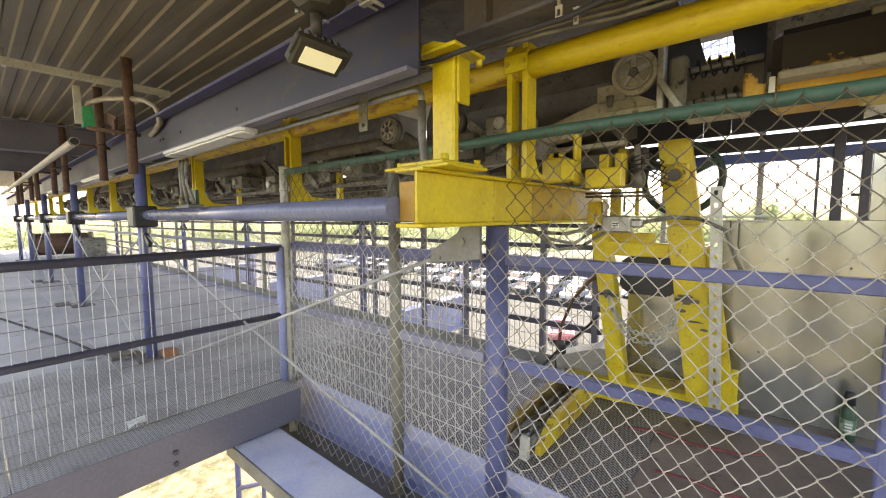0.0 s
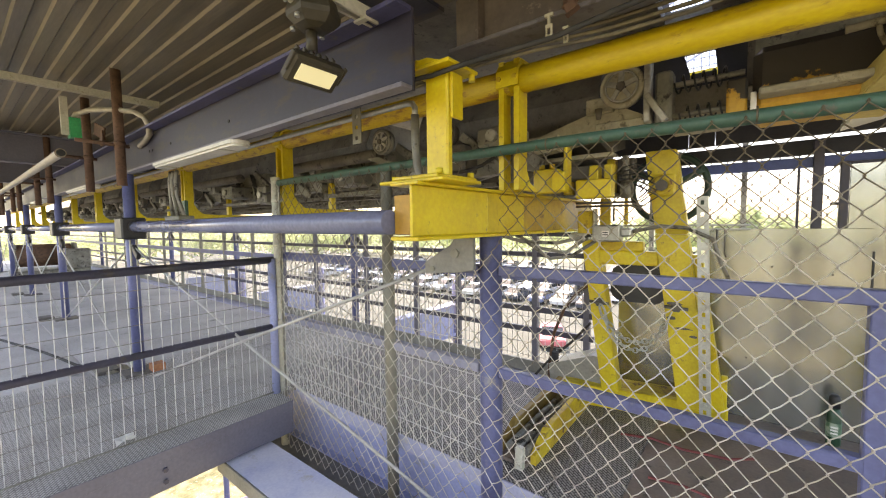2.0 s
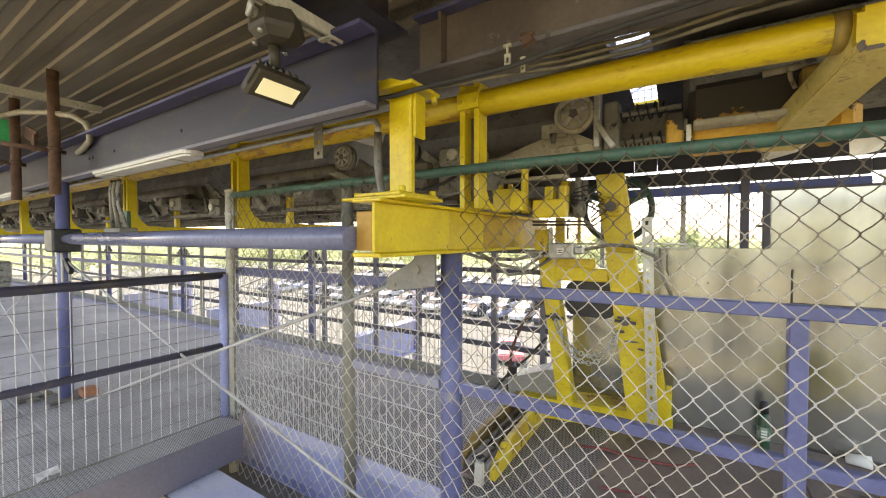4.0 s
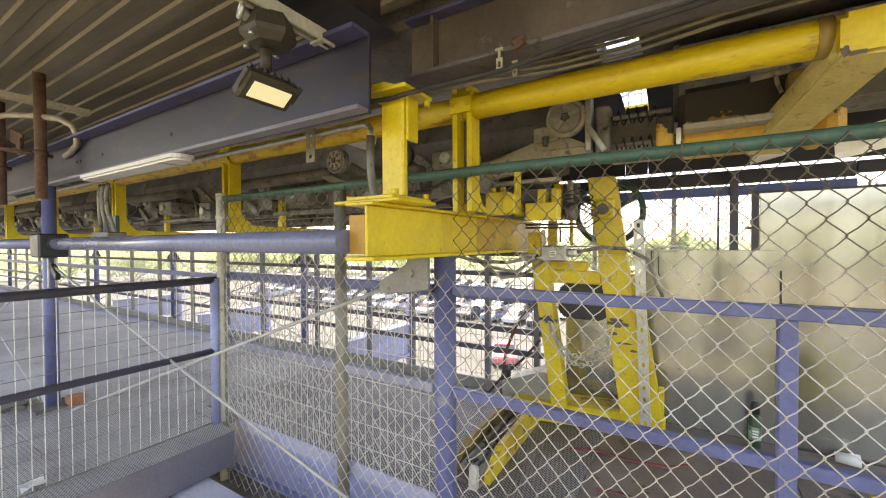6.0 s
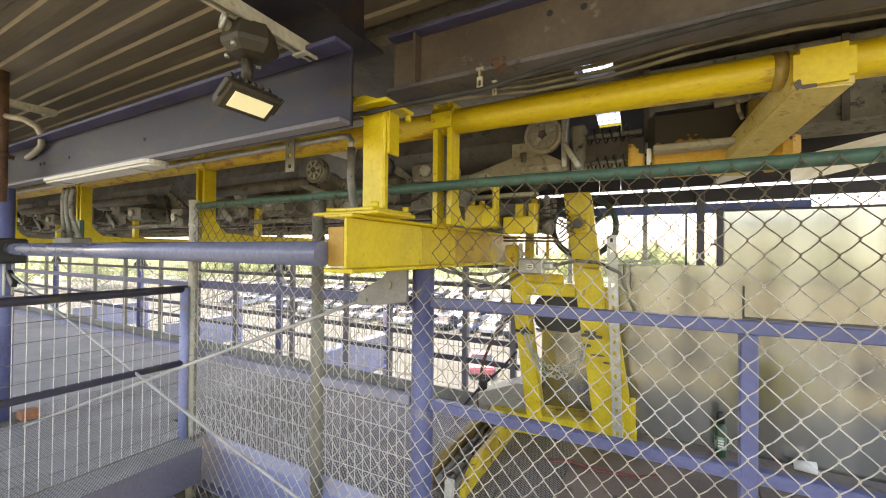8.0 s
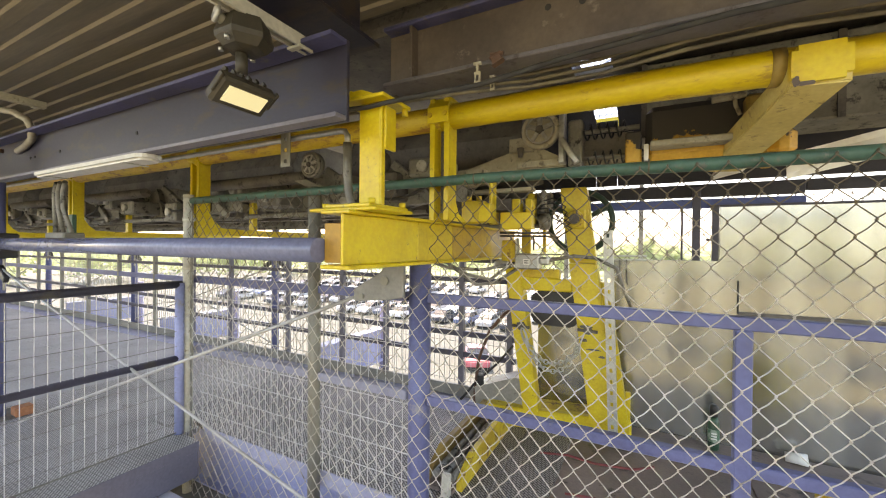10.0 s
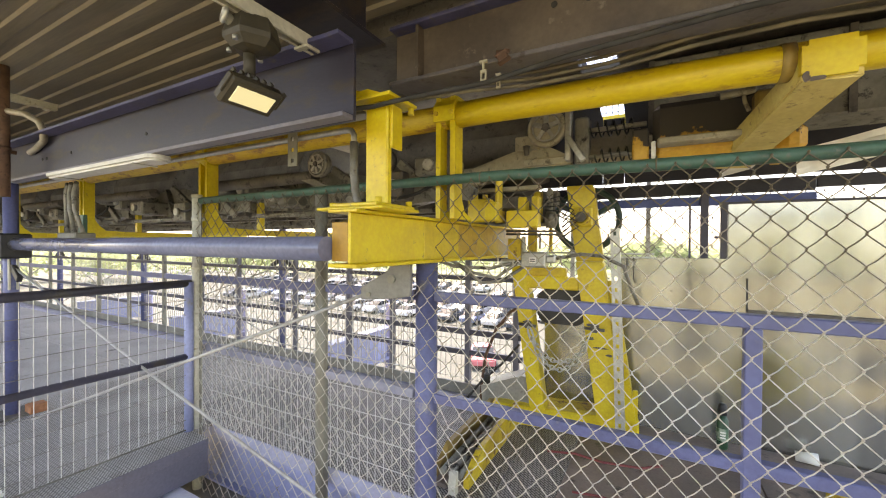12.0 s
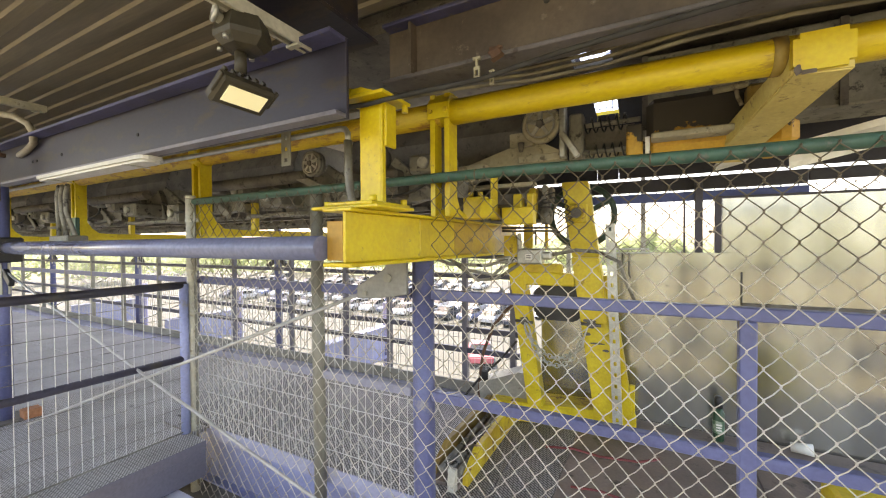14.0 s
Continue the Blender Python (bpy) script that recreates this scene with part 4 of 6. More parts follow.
far = [(x - 0.122, 2.45, z - 0.112) for x, y, z in near]
ring = [[bm.verts.new(p) for p in quad] for quad in (near, far)]
bm.faces.new(ring[0])
bm.faces.new(ring[1][::-1])
for k in range(4):
    bm.faces.new((ring[0][k], ring[1][k], ring[1][(k + 1) % 4], ring[0][(k + 1) % 4]))
bmesh.ops.recalc_face_normals(bm, faces=bm.faces[:])
bmesh.ops.bevel(bm, geom=bm.edges[:], offset=0.005, segments=2, affect="EDGES")
part("crossbar", bm, PALE_YELLOW, joint, "pale yellow crossbar")
# Collar browner than the pipe and the joint box beside it.
bm = B()
path_tube(bm, [(0.440, TRACK_Y, TRACK_Z - 0.008), (0.476, TRACK_Y, TRACK_Z - 0.008)], 0.060, 24)
part("pipe_collar", bm, DULL_BROWN, joint, "brown pipe collar")
for x, z, rx, rz in ((0.486, 1.745, 0.010, 0.014), (0.510, 1.736, 0.020, 0.007)):
    bm = B()
    disc(bm, (0, 0, 0), (0, 1, 0), 1.0, 0.5, 18)
    for v in bm.verts:
        k = 1 + 0.4 * noise.noise(Vector((2.0 + x * 30, v.co.x * 2.5, v.co.z * 2.5)))
        v.co = Vector((x + v.co.x * rx * k, 1.6285 + v.co.y * 0.002, z + v.co.z * rz * k))
    part("grease_stain", bm, BEAM_BROWN, joint, "dark brown grease stain")
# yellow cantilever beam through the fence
GOLDEN = surface("spotted_golden_yellow", (0.63, 0.475, 0.024), (0.52, 0.37, 0.022), 0.45, dirt=(0.27, 0.17, 0.045), dirt_amount=0.3, scale=6)
BROWN_WEB = surface("browner_yellow", (0.50, 0.34, 0.03), (0.36, 0.215, 0.03), 0.5, dirt=(0.16, 0.09, 0.035), dirt_amount=0.35, scale=5)
canti = thing("cantilever_beam", "thick yellow steel cantilever beam passing through the fence", "beam", (-0.85, 1.11, 1.16))
# Web in three pieces, each browner towards the far end.
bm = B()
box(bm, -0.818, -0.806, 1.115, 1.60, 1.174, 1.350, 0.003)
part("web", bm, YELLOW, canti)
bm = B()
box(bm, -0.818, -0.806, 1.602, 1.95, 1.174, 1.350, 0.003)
part("web", bm, GOLDEN, canti, "golden yellow web with dirty spots")
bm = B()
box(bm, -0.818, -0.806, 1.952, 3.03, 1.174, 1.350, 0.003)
part("web", bm, BROWN_WEB, canti, "browner yellow web with dirty spots")
for z0, z1, w in ((1.350, 1.362, 0.0), (1.160, 1.174, 0.0)):
    bm = B()
    box(bm, -0.905, -0.775, 1.11, 3.04, z0, z1, 0.003)
    part("flange", bm, YELLOW, canti)
bm = B()
box(bm, -0.892, -0.819, 1.118, 1.130, 1.182, 1.318, 0.002)
part("end_plate", bm, BURNT, canti, "orange-brown inner end plate")
bm = B()
box(bm, -0.902, -0.819, 1.60, 1.612, 1.176, 1.348)
part("stiffener", bm, YELLOW_OLD, canti)
bm = B()
box(bm, -1.0, -0.70, 1.15, 1.385, 1.3625, 1.374, 0.003)
part("base_plate", bm, YELLOW, canti)
bm = B()
box(bm, -0.93, -0.73, 1.16, 1.40, 1.3745, 1.388, 0.003)
part("shim_plate", bm, YELLOW, canti)
paint_bolts(canti, [(-0.965, 1.20, 1.385), (-0.965, 1.36, 1.385), (-0.745, 1.19, 1.397), (-0.745, 1.38, 1.397)], (0, 0, 1), YELLOW)
bm = B()
box(bm, -0.874, -0.770, 1.272, 1.305, 1.388, 1.775, 0.007)
part("stub_column", bm, YELLOW, canti, "yellow hanger column")
bm = B()
box(bm, -0.7695, -0.757, 1.285, 1.352, 1.60, 1.76, 0.003)
part("side_plate", bm, YELLOW, canti)
bm = B()
box(bm, -0.935, -0.735, 1.235, 1.42, 1.776, 1.790, 0.003)
part("cap_plate", bm, YELLOW, canti)
bm = B()
prism(bm, [(-0.93, 1.791), (-0.87, 1.812), (-0.835, 1.812), (-0.78, 1.791)], "y", 1.240, 1.285)
part("clip_plate", bm, YELLOW, canti)
paint_bolts(canti, [(-0.915, 1.25, 1.765), (-0.89, 1.25, 1.800), (-0.75, 1.40, 1.765)], (0, 0, 1), YELLOW, 0.013, 0.03)

# yellow guide blocks beside the hanger
guide = thing("brake_guide", "yellow steel guide blocks bolted above the beam", "guide block", (-0.5, 2.1, 1.36))
for x0, x1, y0, z0, z1 in ((-0.665, -0.60, 1.95, 1.365, 1.46), (-0.79, -0.665, 2.02, 1.365, 1.485), (-0.66, -0.64, 2.09, 1.365, 1.60), (-0.60, -0.43, 2.10, 1.335, 1.426),
                           (-0.60, -0.55, 2.30, 1.43, 1.52), (-0.52, -0.48, 2.30, 1.43, 1.52)):
    bm = B()
    box(bm, x0, x1, y0, y0 + 0.07, z0, z1, 0.006)
    part("block", bm, YELLOW, guide)
for x in (-0.755, -0.70):
    bm = B()
    path_tube(bm, [(x, 2.05, 1.485), (x, 2.05, 1.51)], 0.015, 8)
    part("bolt", bm, YELLOW_OLD, guide)

# greasy brake unit on the far end of the beam
brake = thing("brake_unit", "greasy brake unit with yellow uprights behind the guide blocks", "brake unit", (-0.65, 2.6, 1.36))
bm = B()
box(bm, -0.90, -0.47, 2.66, 2.70, 1.364, 1.50, 0.006)
part("back_plate", bm, MACHINE_DARK, brake, "dark greasy back plate")
bm = B()
box(bm, -0.88, -0.48, 2.56, 2.655, 1.364, 1.385, 0.004)
part("shelf", bm, MACHINE, brake)
for x0, x1, z0, z1, m in ((-0.845, -0.79, 1.39, 1.50, YELLOW_OLD), (-0.70, -0.63, 1.39, 1.56, CREAM), (-0.585, -0.535, 1.39, 1.585, YELLOW_OLD), (-0.50, -0.47, 1.39, 1.60, MACHINE)):
    bm = B()
    box(bm, x0, x1, 2.58, 2.63, z0, z1, 0.005)
    part("upright", bm, m, brake)
for x0, x1, z0 in ((-0.645, -0.585, 1.14), (-0.505, -0.485, 1.20)):
    bm = B()
    box(bm, x0, x1, 2.67, 2.695, z0, 1.362, 0.004)
    part("drop_leg", bm, YELLOW_OLD, brake)
for z in (1.335, 1.315):
    bm = B()
    path_tube(bm, [(-0.77, 2.60, z), (-0.45, 2.60, z - 0.004), (-0.40, 2.62, z - 0.03)], 0.007, 8)
    part("pipe", bm, MACHINE_DARK, brake)
bm = B()
path_tube(bm, [(-0.545, 2.60, 1.315), (-0.545, 2.60, 1.22)], 0.006, 8)
part("stem", bm, MACHINE_DARK, brake)
bm = B()
path_tube(bm, [(-0.49, 2.55, 1.40), (-0.44, 2.55, 1.40), (-0.43, 2.55, 1.40)], [0.05, 0.05, 0.03], 16)
part("cylinder", bm, MACHINE, brake)
bm = B()
box(bm, -0.755, -0.665, 2.585, 2.64, 1.135, 1.285, 0.006)
part("end_block", bm, YELLOW_OLD, brake)
bm = B()
box(bm, -0.66, -0.648, 2.575, 2.64, 1.13, 1.30, 0.003)
part("end_strip", bm, WHITE_POST, brake)
for k in range(5):
    bm = B()
    path_tube(bm, [(-0.50, 2.54, 1.52 - 0.02 * k), (-0.43, 2.60, 1.55 - 0.03 * k), (-0.36 + 0.01 * k, 2.66, 1.50 - 0.035 * k), (-0.42, 2.68, 1.42 - 0.03 * k)], 0.005, 6)
    part("hose", bm, RUBBER, brake)
bm = B()
box(bm, -0.95, -0.46, 2.70, 2.78, 1.50, 1.60, 0.005)
part("girder", bm, MACHINE_DARK, brake, "dark girder end")

# ---------------------------------------------------------------- train hanging behind the track
def make_wheel(train, c, R, spokes, rim_mat, hub_mat):
    """A guide wheel facing -y, with rim, spokes and hub."""
    x, y, z = c
    bm = B()
    torus(bm, (x, y, z), (0, 1, 0), R * 0.90, R * 0.14, 36, 8)
    disc(bm, (x, y + 0.02, z), (0, 1, 0), R * 0.98, 0.04, 36)
    w = part("wheel", bm, rim_mat, train)
    bm = B()
    torus(bm, (x, y - 0.012, z), (0, 1, 0), R * 0.72, R * 0.05, 30, 6)
    part("rim", bm, ALU, w)
    for k in range(spokes):
        a = k * math.tau / spokes + 0.3
        bm = B()
        p = Vector((x + math.cos(a) * R * 0.2, y - 0.012, z + math.sin(a) * R * 0.2))
        q = Vector((x + math.cos(a) * R * 0.75, y - 0.008, z + math.sin(a) * R * 0.75))
        bar(bm, p, q, 0.02 * R / 0.1, 0.014, (0, 1, 0), 0.002)
        part("spoke", bm, ALU, w)
    bm = B()
    path_tube(bm, [(x, y - 0.03, z), (x, y - 0.012, z)], [R * 0.14, R * 0.26], 14)
    part("hub", bm, hub_mat, w)


def make_carriage(x0, big):
    """One carriage of the ride train seen from the side: frame, plates, wheels and struts. 1.875 m long."""
    t = thing("ride_carriage", "greasy grey ride carriage with guide wheels under the roof", "ride vehicle", (x0, 2.2, 1.6), "carriages of the train")
    bm = B()
    path_tube(bm, [(x0 - 0.9, 1.86, 1.66), (x0 + 0.12, 1.86, 1.66)], 0.038, 16)
    part("side_tube", bm, MACHINE_DARK, t)
    # Dark box added to block the light behind the carriage parts.
    bm = B()
    prism(bm, [(2.36, 1.66), (2.36, 1.90), (2.45, 2.10), (2.95, 2.10), (2.95, 1.70), (2.6, 1.62)], "x", x0, x0 + 1.30)
    part("body", bm, MACHINE_DARK, t, "dark underbody")
    bm = B()
    prism(bm, [(x0 + 0.1, 1.50), (x0 + 0.5, 1.60), (x0 + 1.0, 1.62), (x0 + 1.1, 1.55), (x0 + 1.1, 1.48), (x0 + 1.0, 1.50), (x0 + 0.5, 1.47)], "y", 2.05, 2.12)
    part("side_plate", bm, MACHINE, t)
    bm = B()
    prism(bm, [(x0 + 0.5, 1.60), (x0 + 0.9, 1.68), (x0 + 1.15, 1.68), (x0 + 1.15, 1.60), (x0 + 0.9, 1.57)], "y", 2.16, 2.24)
    part("cream_plate", bm, CREAM, t, "dusty cream side plate")
    for k, (a, b, y) in enumerate(((0.15, 0.55, 1.98), (0.65, 0.95, 2.0))):
        bm = B()
        bar(bm, (x0 + a, y, 1.72), (x0 + b, y + 0.03, 1.46), 0.05, 0.03, (0, 1, 0), 0.004)
        part("strut", bm, MACHINE, t)
    for a, z0, z1, w in ((0.28, 1.42, 1.58, 0.16), (0.62, 1.50, 1.66, 0.1), (0.80, 1.62, 1.72, 0.2), (-0.45, 1.50, 1.62, 0.22), (-0.75, 1.56, 1.70, 0.13)):
        bm = B()
        box(bm, x0 + a, x0 + a + w, 1.92, 2.15, z0, z1, 0.012)
        part("housing", bm, MACHINE if w > 0.12 else MACHINE_DARK, t)
        bm = B()
        disc(bm, (x0 + a + w / 2, 1.91, (z0 + z1) / 2), (0, 1, 0), 0.03, 0.03, 12)
        part("cap", bm, ALU, t)
    for y, z in ((2.08, 1.44), (2.5, 1.47), (2.85, 1.42)):
        bm = B()
        box(bm, x0 - 0.8, x0 + 0.7, y, y + 0.05, z, z + 0.03, 0.004)
        part("lower_rail", bm, MACHINE, t)
    for a in (0.2, 0.45):
        bm = B()
        pts = [(x0 + a + 0.5 * s, 1.93 + 0.02 * math.sin(s * 9), 1.60 - 0.10 * math.sin(s * math.pi)) for s in [i / 8 for i in range(9)]]
        path_tube(bm, pts, 0.009, 6)
        part("hose", bm, RUBBER, t)
    bm = B()
    prism(bm, [(x0 - 0.70, 1.50), (x0 - 0.60, 1.72), (x0 + 0.05, 1.74), (x0 + 0.75, 1.60), (x0 + 0.9, 1.52), (x0 + 0.6, 1.46)], "y", 2.14, 2.17)
    part("sheet", bm, MACHINE, t, "green-grey sheet panel")
    for a in (-0.55, -0.2, 0.42):
        bm = B()
        bar(bm, (x0 + a, 2.12, 1.74), (x0 + a + 0.16, 2.10, 1.48), 0.014, 0.05, (0, 1, 0), 0.003)
        part("rib", bm, MACHINE, t)
    if big:
        make_wheel(t, (x0 + 0.20, 1.80, 1.715), 0.075, 7, MACHINE, MACHINE_DARK)
        make_wheel(t, (x0 + 0.55, 1.98, 1.74), 0.07, 5, MACHINE_DARK, RUST)
        bm = B()
        bar(bm, (x0 + 0.02, 1.84, 1.66), (x0 + 0.30, 1.84, 1.55), 0.04, 0.02, (0, 1, 0), 0.003)
        part("wheel_fork", bm, MACHINE, t)
    return t


make_carriage(-1.87, True)
carriage = make_carriage(-1.87 - 1.875, False)
for k in range(2, 8):
    copy_thing(carriage, pose(-1.87 - 1.875 * k, 2.2, 1.6))

far_rail = thing("far_track_rail", "grey far rail of the track with a dark girder above", "track", (-8, 2.95, 1.40))
bm = B()
box(bm, -22, -0.95, 2.90, 2.98, 1.395, 1.478, 0.004)
part("rail", bm, MACHINE, far_rail)
bm = B()
ibeam(bm, "x", 3.0, 1.49, -22, -0.95, 0.10, 0.17)
part("girder", bm, MACHINE_DARK, far_rail, "dark girder")
bogie = thing("front_bogie", "front bogie with a spoked wheel and coil springs", "ride vehicle", (-0.3, 2.2, 1.7))
make_wheel(bogie, (-0.412, 2.19, 1.865), 0.098, 5, CREAM, MACHINE_DARK)
bm = B()
prism(bm, [(-1.15, 1.62), (-0.52, 1.80), (-0.45, 1.80), (-0.30, 1.72), (-0.30, 1.68), (-1.1, 1.58)], "y", 2.26, 2.34)
part("side_plate", bm, CREAM, bogie, "dusty cream side plate")
bm = B()
box(bm, -1.2, -0.5, 2.40, 2.46, 1.575, 1.60, 0.004)
part("sill", bm, CREAM, bogie)
bm = B()
box(bm, -1.2, -0.55, 2.42, 2.60, 1.47, 1.54, 0.004)
part("lower_sill", bm, MACHINE_DARK, bogie)
bm = B()
box(bm, -0.60, -0.46, 2.24, 2.32, 1.77, 1.85, 0.006)
part("bracket", bm, CREAM, bogie)
bm = B()
box(bm, -0.55, -0.30, 2.24, 2.30, 1.68, 1.72, 0.004)
part("step_plate", bm, CREAM, bogie)
bm = B()
path_tube(bm, [(-0.53, 2.23, 1.79), (-0.53, 2.23, 1.74)], [0.02, 0.012], 8)
part("bolt", bm, MACHINE_DARK, bogie)
bm = B()
box(bm, -0.315, -0.285, 2.18, 2.25, 1.68, 1.98, 0.005)
part("upright", bm, ALU, bogie)
bm = B()
bar(bm, (-0.30, 2.17, 1.80), (-0.22, 2.17, 1.67), 0.03, 0.03, (0, 1, 0), 0.004)
part("lever", bm, ALU, bogie)
for z, R, r0 in ((1.83, 0.038, -0.19), (1.695, 0.034, -0.17)):
    bm = B()
    coil(bm, (r0, 2.22, z), (r0 + 0.19, 2.22, z), R, 5, 0.0045, 12)
    part("coil_spring", bm, SPRING, bogie, "black coil spring")
    bm = B()
    path_tube(bm, [(r0 - 0.05, 2.22, z), (r0 + 0.25, 2.22, z)], 0.012, 10)
    part("spring_rod", bm, MACHINE, bogie)
bm = B()
box(bm, -0.27, -0.20, 2.2, 2.3, 1.66, 1.90, 0.01)
part("spring_seat", bm, MACHINE, bogie)
bm = B()
box(bm, 0.00, 0.07, 2.18, 2.3, 1.65, 1.80, 0.008)
part("spring_seat", bm, ORANGE, bogie, "rusty orange spring seat")
bm = B()
box(bm, -0.22, 0.02, 2.34, 2.44, 1.64, 1.735, 0.006)
part("cross_member", bm, CREAM, bogie)

bm = B()
box(bm, -1.15, -0.58, 2.62, 2.72, 1.42, 1.72, 0.006)
part("underbody", bm, MACHINE_DARK, bogie, "dark underbody")
bm = B()
box(bm, -0.25, 0.03, 2.45, 2.48, 1.74, 1.875, 0.004)
part("back_plate", bm, PLATE, bogie, "grey back plate")
drum = thing("motor_housing", "orange machine housing with black peeling paint", "machine housing", (0.4, 2.4, 1.62))
bm = B()
box(bm, 0.085, 0.56, 2.2, 2.6, 1.655, 1.915, 0.03)
part("shell", bm, ORANGE, drum)
# The housing's lit face, put in as a pale cream strip.
bm = B()
box(bm, 0.105, 0.58, 2.10, 2.198, 1.70, 1.728, 0.006)
part("lip", bm, CREAM, drum, "pale strip for the lit face of the housing")
bm = B()
box(bm, 0.08, 0.10, 2.165, 2.2, 1.655, 1.73, 0.003)
part("end_strip", bm, WHITE, drum)
bm = B()
box(bm, 0.562, 0.665, 2.26, 2.6, 1.645, 1.785, 0.035)
part("gearbox", bm, ORANGE, drum)
bm = B()
path_tube(bm, [(0.34, 2.15, 1.885), (0.42, 2.15, 1.89), (0.46, 2.14, 1.893)], 0.014, 10)
path_tube(bm, [(0.42, 2.15, 1.89), (0.425, 2.15, 1.85), (0.44, 2.15, 1.81)], 0.008, 8)
part("pipe", bm, CREAM, drum, "tan pipe over the housing")
bm = B()
box(bm, 0.455, 0.545, 2.12, 2.2, 1.775, 1.885, 0.012)
part("valve_block", bm, DULL_BROWN, drum)
bm = B()
box(bm, 0.06, 2.6, 2.65, 2.95, 1.88, 2.30, 0.01)
rear = solid("rear_housing", bm, MACHINE, "dark sheet housing behind the track", "housing")
for x in (0.06, 0.9, 1.75):
    bm = B()
    box(bm, x, x + 0.03, 2.64, 2.65, 1.88, 2.30)
    part("seam", bm, MACHINE_DARK, rear)

# ---------------------------------------------------------------- fittings under the roof
lamp = thing("floodlight", "dark floodlight with a cream lens on a strut", "floodlight", (-1.03, 0.9, 1.9))
lm = Matrix(((0.0, 0.81, -0.59, -1.012), (-1.0, 0.0, 0.0, 0.898), (0.0, 0.59, 0.81, 1.690), (0.0, 0.0, 0.0, 1.0))) @ Matrix.Diagonal((1.08, 1.08, 1.08, 1.0))
bm = B()
box(bm, -0.084, 0.084, -0.046, 0.046, 0.0, 0.038, 0.009, lm)
part("body", bm, BRONZE, lamp)
bm = B()
box(bm, -0.060, 0.060, -0.025, 0.027, -0.004, -0.001, 0.0, lm)
part("lens", bm, LED, lamp, "glowing cream lens")
for s in (-1, 1):
    bm = B()
    box(bm, s * 0.086 - 0.004, s * 0.086 + 0.004, -0.012, 0.05, 0.005, 0.02, 0.002, lm)
    part("yoke_arm", bm, BRONZE, lamp)
for k in range(6):
    bm = B()
    x = -0.06 + k * 0.024
    box(bm, x - 0.004, x + 0.004, -0.045, 0.045, 0.041, 0.055, 0.0, lm)
    part("cooling_fin", bm, BRONZE, lamp)
bm = B()
path_tube(bm, [(-1.03, 0.9, 1.77), (-1.03, 0.9, 1.84)], 0.018, 12)
part("neck", bm, BRONZE, lamp)
bm = B()
path_tube(bm, [(-1.015, 0.9, 1.836), (-1.015, 0.9, 1.842), (-1.015, 0.9, 1.864), (-1.015, 0.9, 1.880), (-1.015, 0.9, 1.928)], [0.030, 0.060, 0.082, 0.084, 0.070], 6)
for f in bm.faces:
    f.smooth = False
junction = part("junction_box", bm, BRONZE, lamp, "wide dark bronze canopy")
for a in (2.2, 3.6, 5.0):
    bm = B()
    disc(bm, (-1.015 + 0.075 * math.cos(a), 0.9 + 0.075 * math.sin(a), 1.848), (0, 0, 1), 0.008, 0.012, 8)
    part("screw", bm, GALV, junction)
bm = B()
torus(bm, (-1.02, 0.812, 1.915), (0.35, 1, -0.2), 0.021, 0.007, 18, 8)
part("gland_ring", bm, GALV, junction, "bright gland ring")
bm = B()
path_tube(bm, [(-1.03, 0.86, 1.90), (-1.025, 0.815, 1.915)], 0.016, 12)
part("gland", bm, GALV_POST, junction)


def strut(x, y0, y1, z, w=0.042):
    t = thing("strut_channel", "cream slotted strut channel under the roof", "strut channel", (x, y0, z), "strut channels")
    bm = B()
    box(bm, x - w / 2, x + w / 2, y0, y1, z + w - 0.004, z + w)
    box(bm, x - w / 2, x - w / 2 + 0.004, y0, y1, z, z + w - 0.004)
    box(bm, x + w / 2 - 0.004, x + w / 2, y0, y1, z, z + w - 0.004)
    box(bm, x - w / 2 + 0.004, x - w / 4, y0, y1, z, z + 0.004)
    box(bm, x + w / 4, x + w / 2 - 0.004, y0, y1, z, z + 0.004)
    part("channel", bm, WHITE_POST, t)
    for y in (y0 + 0.08, (y0 + y1) / 2, y1 - 0.06):
        bm = B()
        box(bm, x - w * 0.7, x + w * 0.7, y - 0.012, y + 0.012, z - 0.008, z + 0.001, 0.002)
        part("strap", bm, WHITE_POST, t)
    bm = B()
    bar(bm, (x, (y0 + y1) / 2, z + w), (x, (y0 + y1) / 2, CEIL_Z), 0.012, 0.012, (0, 1, 0))
    part("drop_rod", bm, GALV_POST, t)
    return t


strut(-0.985, 0.15, 1.13, 1.925)
strut(-4.11, -0.6, 1.39, 2.285, 0.05)


def roof_tube(x, y, z0):
    bm = B()
    path_tube(bm, [(x, y, z0), (x, y, CEIL_Z + 0.03)], 0.033, 16)
    t = solid("rusty_tube", bm, RUST, "rust-brown steel tube hanging from the roof", "tube", "rusty tubes")
    bm = B()
    path_tube(bm, [(x, y, z0 + 0.30), (x, y, z0 + 0.33)], 0.038, 16)
    part("collar", bm, RUST, t)
    bm = B()
    path_tube(bm, [(x - 0.01, y - 0.25, z0 + 0.31), (x, y + 0.06, z0 + 0.30)], 0.014, 8)
    part("cross_rod", bm, RUST, t)


for k in range(4):
    roof_tube(-3.69 - 3.2 * k, 1.0, 1.54)
    roof_tube(-4.72 - 3.2 * k, 1.0, 1.555)
sensor = thing("sensor_box", "small green plastic box on a cream bracket", "electrical box", (-4.35, 0.85, 1.97))
bm = B()
prism(bm, [(-4.40, 1.965), (-4.30, 1.965), (-4.32, 2.13), (-4.36, 2.13)], "y", 0.825, 0.895)
part("case", bm, GREEN_BOX, sensor)
bm = B()
